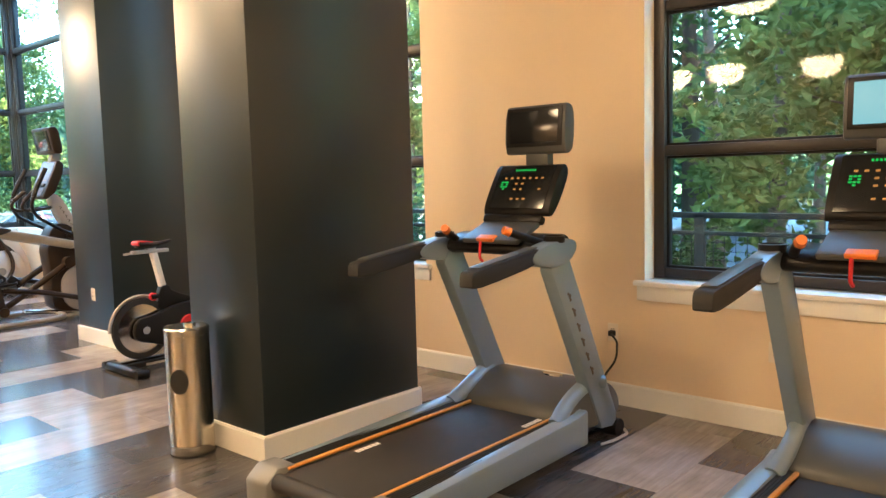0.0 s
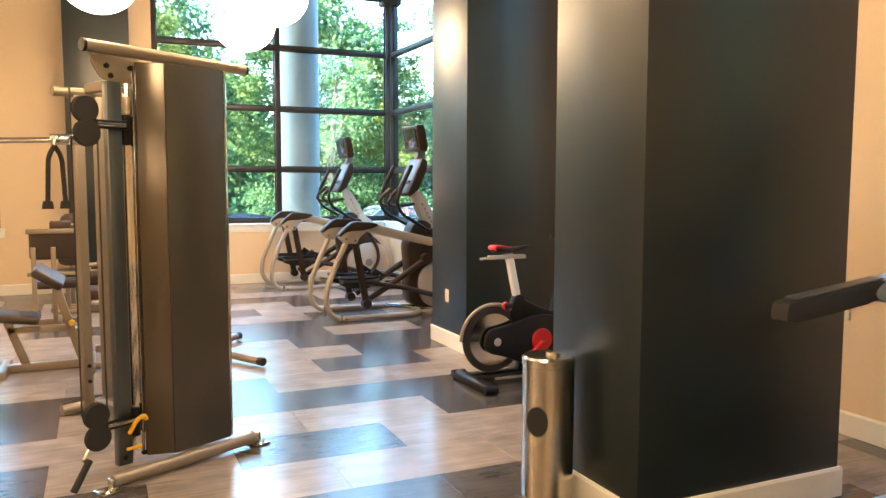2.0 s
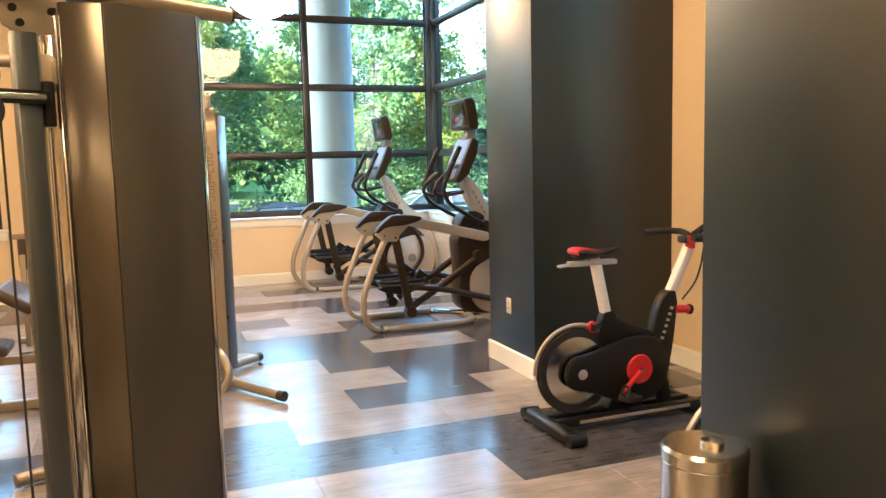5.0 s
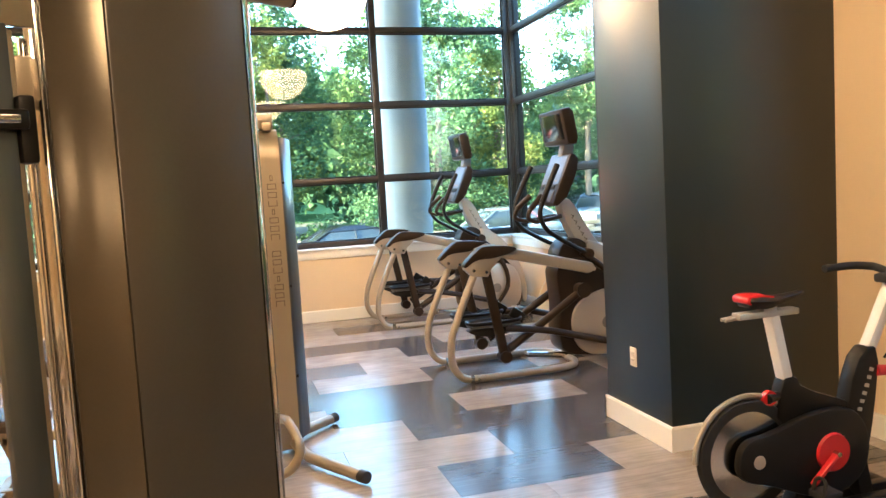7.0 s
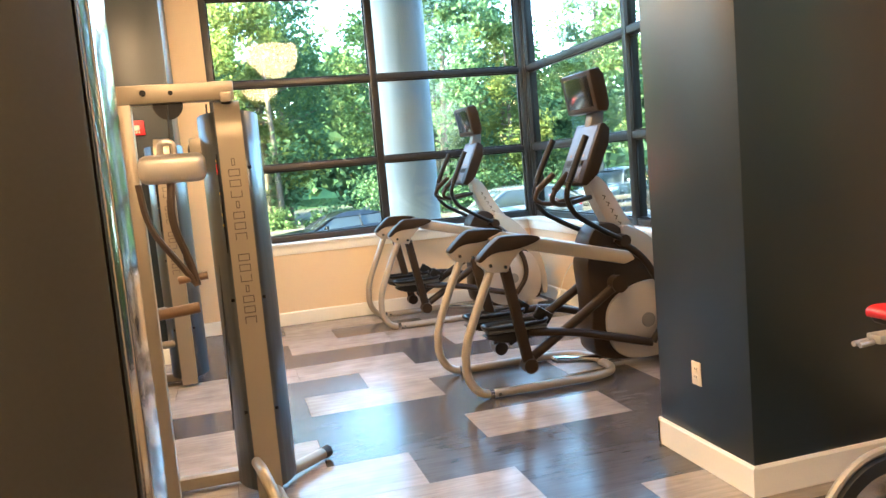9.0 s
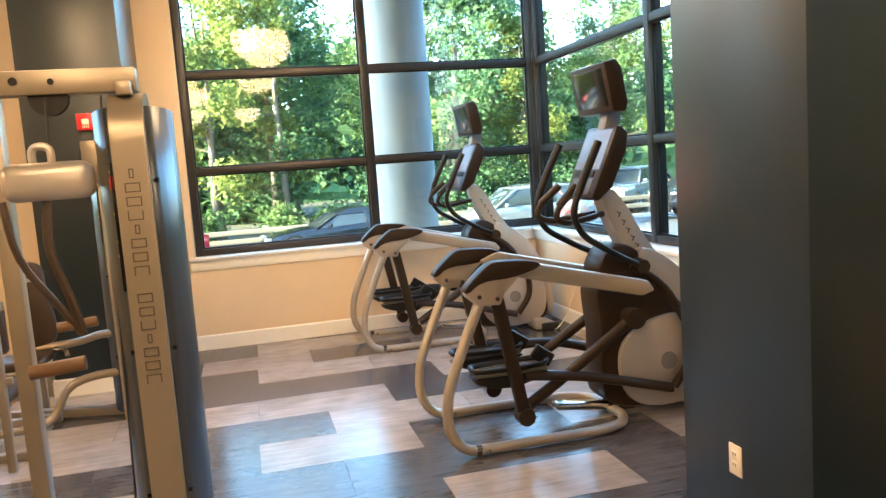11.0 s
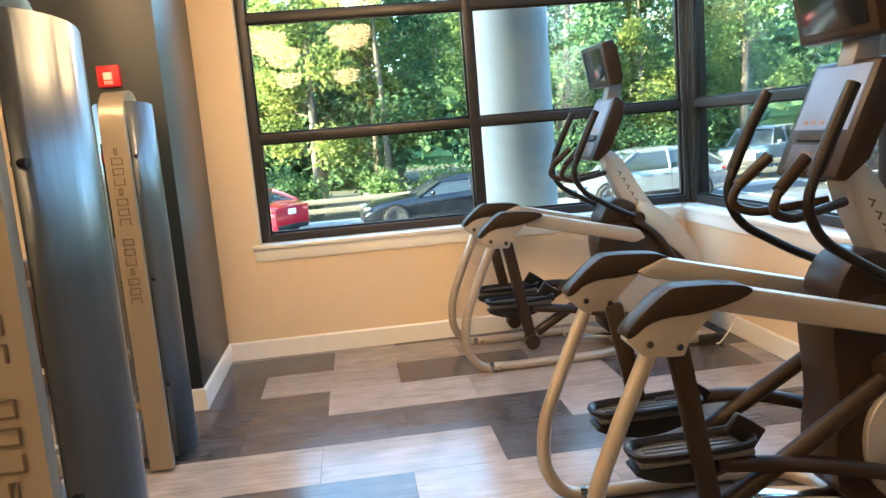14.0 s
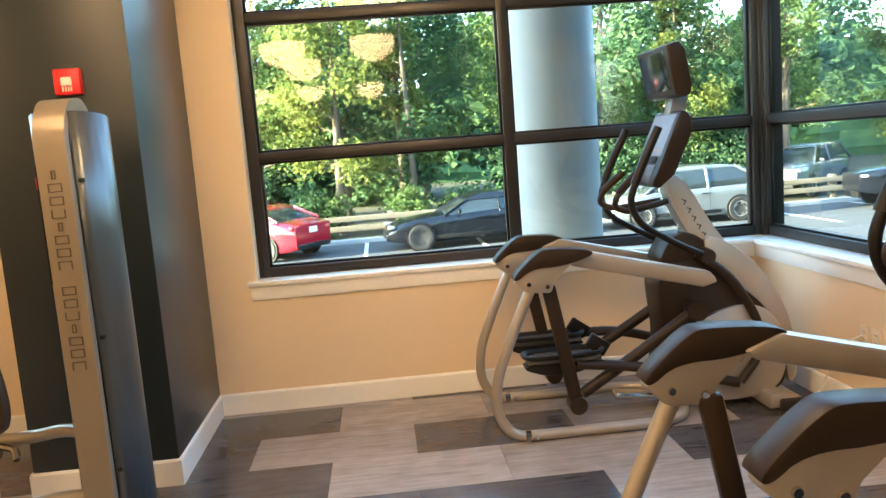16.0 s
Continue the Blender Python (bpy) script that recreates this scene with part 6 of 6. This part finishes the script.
RED, BLK, SLV = car_paint("red_car_paint", (0.42, 0.012, 0.025)), car_paint("black_car_paint", (0.004, 0.005, 0.008), 0.0, 0.2), car_paint("silver_car_paint", (0.17, 0.19, 0.21), 0.5, 0.5)
WHT = car_paint("white_car_paint", (0.7, 0.71, 0.72), 0.0)
car(-3.83, 28.5, -35, RED, 4.5, 1.45, "sedan", "alloy", "red sedan parked beside the woods")
car(1.75, 26.3, 4, BLK, 4.75, 1.36, "coupe", "darkalloy", "black sports coupe parked by the guard rail")
car(8.0, 26.8, 2, SLV, 4.6, 1.62, "wagon", "alloy", "silver station wagon parked by the guard rail")
car(15.5, 31.2, 40, SLV, 5.2, 1.78, "suv", "alloy", "gray sport utility car facing the building")
car(15.5, 26.9, -15, BLK, 5.0, 1.85, "suv", "darkalloy", "black sport utility car seen through the bay window")
car(29, 21.5, -30, WHT, 4.5, 1.5, "sedan", "alloy", "white sedan parked in the car park")
car(-9.8, 24.5, 10, WHT, 4.6, 1.5, "sedan", "alloy", "white sedan on the car park")


def railing():
    top = thing("terrace_railing", Matrix.Translation((6.5, 0, 0)), "dark metal railing with wire mesh outside the windows", "railing")
    y0, y1 = -9.0, 9.8
    part("top_rail", "bronze", top, (box, ((0, (y0 + y1) / 2, 1.06), (0.06, y1 - y0, 0.05), 0.006)), (box, ((0, (y0 + y1) / 2, 0.90), (0.04, y1 - y0, 0.035), 0.004)), (box, ((0, (y0 + y1) / 2, 0.10), (0.04, y1 - y0, 0.04), 0.004)))
    part("post", "bronze", top, *[(box, ((0, y0 + 1.62 * k + 0.1, 0.10), (0.06, 0.09, 1.95), 0.004)) for k in range(12)])
    bm = bmesh.new()
    for z in range(9):
        box(bm, (0, (y0 + y1) / 2, 0.18 + 0.08 * z), (0.005, y1 - y0, 0.005))
    for k in range(int((y1 - y0) / 0.10)):
        box(bm, (0, y0 + 0.1 * k, 0.50), (0.005, 0.005, 0.8))
    finish(bm, "mesh", "bronze", top)


railing()


# ---------------------------------------------------------------- woods
def leaf_cloud(bm, centre, radius, count, size, rnd, squash=0.8):
    """Folded leaves in a ragged clump."""
    c = Vector(centre)
    for _ in range(count):
        d = Vector((rnd.gauss(0, 1), rnd.gauss(0, 1), rnd.gauss(0, 1) * squash)).normalized()
        p = c + d * radius * (rnd.random() ** 0.45) * rnd.uniform(0.75, 1.12)
        s = size * rnd.uniform(0.6, 1.35)
        u = Vector((rnd.gauss(0, 1), rnd.gauss(0, 1), rnd.gauss(0, 0.6))).normalized()
        w = u.cross(Vector((rnd.gauss(0, 1), rnd.gauss(0, 1), rnd.gauss(0, 1)))).normalized()
        n = u.cross(w)
        a, b = bm.verts.new(p - u * s * 0.55), bm.verts.new(p + u * s * 0.55)
        l, r = bm.verts.new(p + w * s * 0.34 + n * s * 0.12), bm.verts.new(p - w * s * 0.34 + n * s * 0.12)
        bm.faces.new((a, r, b))
        bm.faces.new((a, b, l))


def tree(x, y, height, seed, leaf, size=0.30, density=1.0, crown_from=0.30):
    rnd = random.Random(seed)
    top = thing("tree", pose(x, y, ZG - 0.05, 0, 0, rnd.uniform(0, 360)), "tall leafy green tree with a slender brown trunk", "tree", "trees of the wood")
    wood, crown = bmesh.new(), bmesh.new()
    lean = Vector((rnd.uniform(-0.5, 0.5), rnd.uniform(-0.5, 0.5), 0))
    trunk = [Vector((0, 0, 0)), lean * 0.2 + Vector((0, 0, height * 0.3)), lean * 0.7 + Vector((0, 0, height * 0.65)), lean + Vector((0, 0, height * 0.97))]
    rad = [0.017 * height, 0.013 * height, 0.008 * height, 0.002 * height]
    for i in range(3):
        rod(wood, trunk[i], trunk[i + 1], rad[i], rad[i + 1], 10)
    for k in range(15):
        f = crown_from + (0.95 - crown_from) * (k + rnd.random() * 0.7) / 15
        z = height * f
        base = lean * f + Vector((0, 0, z))
        a = rnd.uniform(0, 6.28)
        reach = height * 0.22 * (1.05 - 0.65 * abs(f - 0.45)) * rnd.uniform(0.6, 1.15)
        tip = base + Vector((math.cos(a) * reach, math.sin(a) * reach, reach * rnd.uniform(0.15, 0.6)))
        rod(wood, base, tip, 0.0045 * height * (1.15 - f), 0.0012 * height, 6)
        for q in (0.55, 0.85, 1.0):
            c = base.lerp(tip, q) + Vector((rnd.uniform(-0.4, 0.4), rnd.uniform(-0.4, 0.4), rnd.uniform(-0.3, 0.4)))
            leaf_cloud(crown, c, height * rnd.uniform(0.055, 0.105), int(105 * density), size, rnd)
    leaf_cloud(crown, trunk[3], height * 0.07, int(150 * density), size, rnd)
    finish(wood, "trunk", "bark", top)
    finish(crown, "crown", leaf, top)
    return top


kinds = [tree(-2.5, 34.0, 10.4, 11, "leaf", 0.17, 1.55, 0.22), tree(3.0, 33.2, 9.2, 12, "leaf2", 0.165, 1.55, 0.20), tree(8.2, 34.4, 11.0, 13, "leaf", 0.17, 1.55, 0.25), tree(12.8, 33.0, 8.4, 14, "leaf2", 0.155, 1.55, 0.14), tree(0.4, 36.5, 11.6, 15, "leaf3", 0.19, 1.5, 0.10)]
rnd = random.Random(77)
for k in range(22):
    src = kinds[(k * 3 + k // 4) % 5]
    copy_thing(src, pose(-17 + k * 2.15 + rnd.uniform(-0.8, 0.8), rnd.choice((32.4, 34.5, 37.5, 40)) + rnd.uniform(-0.7, 0.7), ZG - 0.05, 0, 0, rnd.uniform(0, 360)))
for k in range(13):
    src = kinds[(k * 2 + 1) % 5]
    copy_thing(src, pose(rnd.choice((13.0, 15.5, 18.5)) + rnd.uniform(-0.8, 0.8), -15 + k * 2.3 + rnd.uniform(-0.6, 0.6), ZG - 0.05, 0, 0, rnd.uniform(0, 360)))
for k in range(9):
    copy_thing(kinds[(k * 3 + 2) % 5], pose(rnd.choice((20.5, 22.5)) + rnd.uniform(-0.8, 0.8), -17 + k * 4.2 + rnd.uniform(-0.6, 0.6), ZG - 0.05, 0, 0, rnd.uniform(0, 360)))
for k in range(8):
    copy_thing(kinds[(1, 3)[k % 2]], pose(10.9 + rnd.uniform(-0.5, 0.7), -9.5 + k * 2.2 + rnd.uniform(-0.5, 0.5), ZG - 0.05, 0, 0, rnd.uniform(0, 360)))
for k in range(7):
    copy_thing(kinds[(k * 2) % 5], pose(36 + k * 3.6 + rnd.uniform(-1, 1), 38 + rnd.uniform(-3, 6), ZG - 0.05, 0, 0, rnd.uniform(0, 360)))


def bush(x, y, w, h, seed, leaf, size=0.135, n=3600):
    rnd = random.Random(seed)
    bm = bmesh.new()
    for k in range(16):
        u = rnd.uniform(-0.5, 0.5)
        leaf_cloud(bm, (u * w, rnd.uniform(-0.3, 0.3) * h, h * rnd.uniform(0.12, 0.78)), h * rnd.uniform(0.20, 0.34), n // 16, size, rnd)
    ob = finish(bm, "undergrowth", leaf)
    ob.matrix_world = Matrix.Translation((x, y, ZG - 0.05))
    return tagged(ob, "dense green undergrowth along the guard rail", "bush", "undergrowth of the wood")


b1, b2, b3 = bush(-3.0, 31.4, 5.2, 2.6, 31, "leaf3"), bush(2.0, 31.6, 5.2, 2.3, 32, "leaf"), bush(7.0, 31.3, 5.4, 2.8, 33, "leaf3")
for k in range(8):
    copy_thing((b1, b2, b3)[k % 3], pose((-18, -13, -8, 12, 23, 27, 32, 37)[k], 31.5, ZG - 0.05, 0, 0, 180 * (k % 2)))
for k in range(7):
    copy_thing((b3, b2, b1)[k % 3], pose(11.2, -14 + 4.2 * k, ZG - 0.05, 0, 0, 90 + 180 * (k % 2)))
shrub = bush(8.2, 8.3, 3.2, 1.9, 41, "leaf", 0.15, 2200)
copy_thing(shrub, pose(8.0, 11.6, ZG - 0.05, 0, 0, 70))
wb = bush(-3.2, 13.2, 2.6, 1.7, 43, "leaf2", 0.15, 1600)


# distant woods, a deep leafy band
bm = bmesh.new()
rnd = random.Random(9)
for k in range(150):
    leaf_cloud(bm, (rnd.uniform(-45, 31), rnd.uniform(46, 54), rnd.uniform(0, 7.5)), rnd.uniform(2.0, 3.4), 190, 0.75, rnd)
for k in range(60):
    leaf_cloud(bm, (rnd.uniform(26, 34), rnd.uniform(-24, 18), rnd.uniform(0, 7)), rnd.uniform(1.8, 3.0), 190, 0.7, rnd)
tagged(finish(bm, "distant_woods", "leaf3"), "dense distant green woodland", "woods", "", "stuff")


def far_house(x, y, turn):
    top = thing("apartment_house", pose(x, y, ZG, 0, 0, turn), "pink brick and pale rendered apartment house far off", "house")
    part("wall", "stucco", top, (box, ((0, 0, 7.0), (26, 10, 14))))
    part("brick_bay", "brick", top, *[(box, ((u, -5.1, 6.5), (4.0, 0.5, 13))) for u in (-9, 0, 9)])
    part("window", "carglass", top, *[(box, ((u, -5.38 if abs(u) in (9, 0) else -5.02, 2.2 + 3.1 * k), (1.6, 0.12, 1.7))) for u in (-9, -4.5, 0, 4.5, 9) for k in range(4)])
    part("roof", "kerb", top, (box, ((0, 0, 14.2), (27, 11, 0.5))))


far_house(52.4, 54, -37)

# backdrop of woods, far off
bm = bmesh.new()
grid = {}
for i in range(121):
    a = radians(-70 + i * 1.75)
    for k in range(13):
        d = 62 + 3.0 * noise.noise((i * 0.35, k * 0.5, 3.0))
        top_z = 6.3 + 2.0 * noise.noise((i * 0.22, 0.0, 7.0)) + 1.4 * noise.noise((i * 0.9, 2.0, 7.0))
        grid[i, k] = bm.verts.new((2 + math.sin(a) * d, 5 + math.cos(a) * d, ZG - 0.1 + (top_z - ZG) * k / 12))
for i in range(120):
    for k in range(12):
        bm.faces.new((grid[i, k], grid[i + 1, k], grid[i + 1, k + 1], grid[i, k + 1]))
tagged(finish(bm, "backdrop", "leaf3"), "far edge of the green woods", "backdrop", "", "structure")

# parts that are too small to tell apart stay one mesh
SMALL = ("bolt", "post_lettering", "mast_lettering", "upright_lettering", "console_key", "console_display", "key", "belt_mark", "weight_stack", "placard_line", "rear_bolt", "grille", "mesh", "slot", "tube_bolt", "arm_bolt", "guide_rod", "strip_hole", "foot_strip", "glazing_bead", "socket", "rim", "picture_bar", "door_handle", "bumper_trim", "cable", "pad_emblem", "pad_seam", "bar_cap", "foot_pad", "road_marking", "crown", "undergrowth")
for ob in scene.objects:
    if ob.type == "MESH" and ob.name.split(".")[0] in SMALL and ob.parent is not None:
        ob["kind"] = "stuff"

# ---------------------------------------------------------------- floor planks, last
PITCH, LONG, ROW0 = 0.461, 0.914, 10.14
DARK = {(-1, 1), (0, 0), (1, -1), (1, 1), (1, 3), (2, 0), (2, 3), (3, 0), (3, 1), (4, 2), (4, 3), (5, 0), (6, 0), (6, 2), (7, 0), (7, 1), (7, 2), (8, 1), (8, 3),
        (9, 1), (9, 2), (10, 2), (11, 1), (11, 3), (12, 0), (12, 3), (13, 0), (13, 1), (13, 2), (14, 2), (14, 3), (15, 0), (15, 3), (17, 0), (17, 1), (18, 1), (19, 1), (19, 2), (20, 3), (21, 2), (21, 3), (22, 2)}
pick = random.Random(5)
floor = bpy.data.objects["floor"]
plank_meshes = {}
far = {"dark": bmesh.new(), "light": bmesh.new()}
for k in range(-1, 40):
    for j in range(-11, 5):
        x0 = (0.405 if k % 2 == 0 else 0.862) + LONG * j - 0.0074 * (k - 2)
        y1 = ROW0 - PITCH * k
        a, b = max(x0, XL), min(x0 + LONG, XW if y1 > 5.6 else XR + 0.02)
        c, d = max(y1 - PITCH, YB), min(y1, YW)
        guess = pick.random() < 0.42
        if b - a < 0.03 or d - c < 0.03:
            continue
        known = j >= 0 and k <= 22 and j <= 3
        tone = "dark" if ((k, j) in DARK if known else guess) else "light"
        key = (round(b - a, 2), round(d - c, 2), tone)
        if key not in plank_meshes:
            bm = bmesh.new()
            box(bm, (0, 0, 0), (b - a - 0.0012, d - c - 0.0012, 0.010), 0.0009, None, 1)
            me = bpy.data.meshes.new("plank")
            bm.to_mesh(me)
            bm.free()
            me.materials.append(M[tone])
            plank_meshes[key] = me
        if b < -3.3 or d < -4.4:
            box(far[tone], ((a + b) / 2, (c + d) / 2, -0.005), (b - a - 0.0012, d - c - 0.0012, 0.010))
            continue
        p = new("plank", plank_meshes[key])
        p.location = ((a + b) / 2, (c + d) / 2, -0.005)
        p.parent = floor
for tone, bm in far.items():
    rest = finish(bm, tone + "_planks", tone, floor)
    rest["kind"] = "stuff"
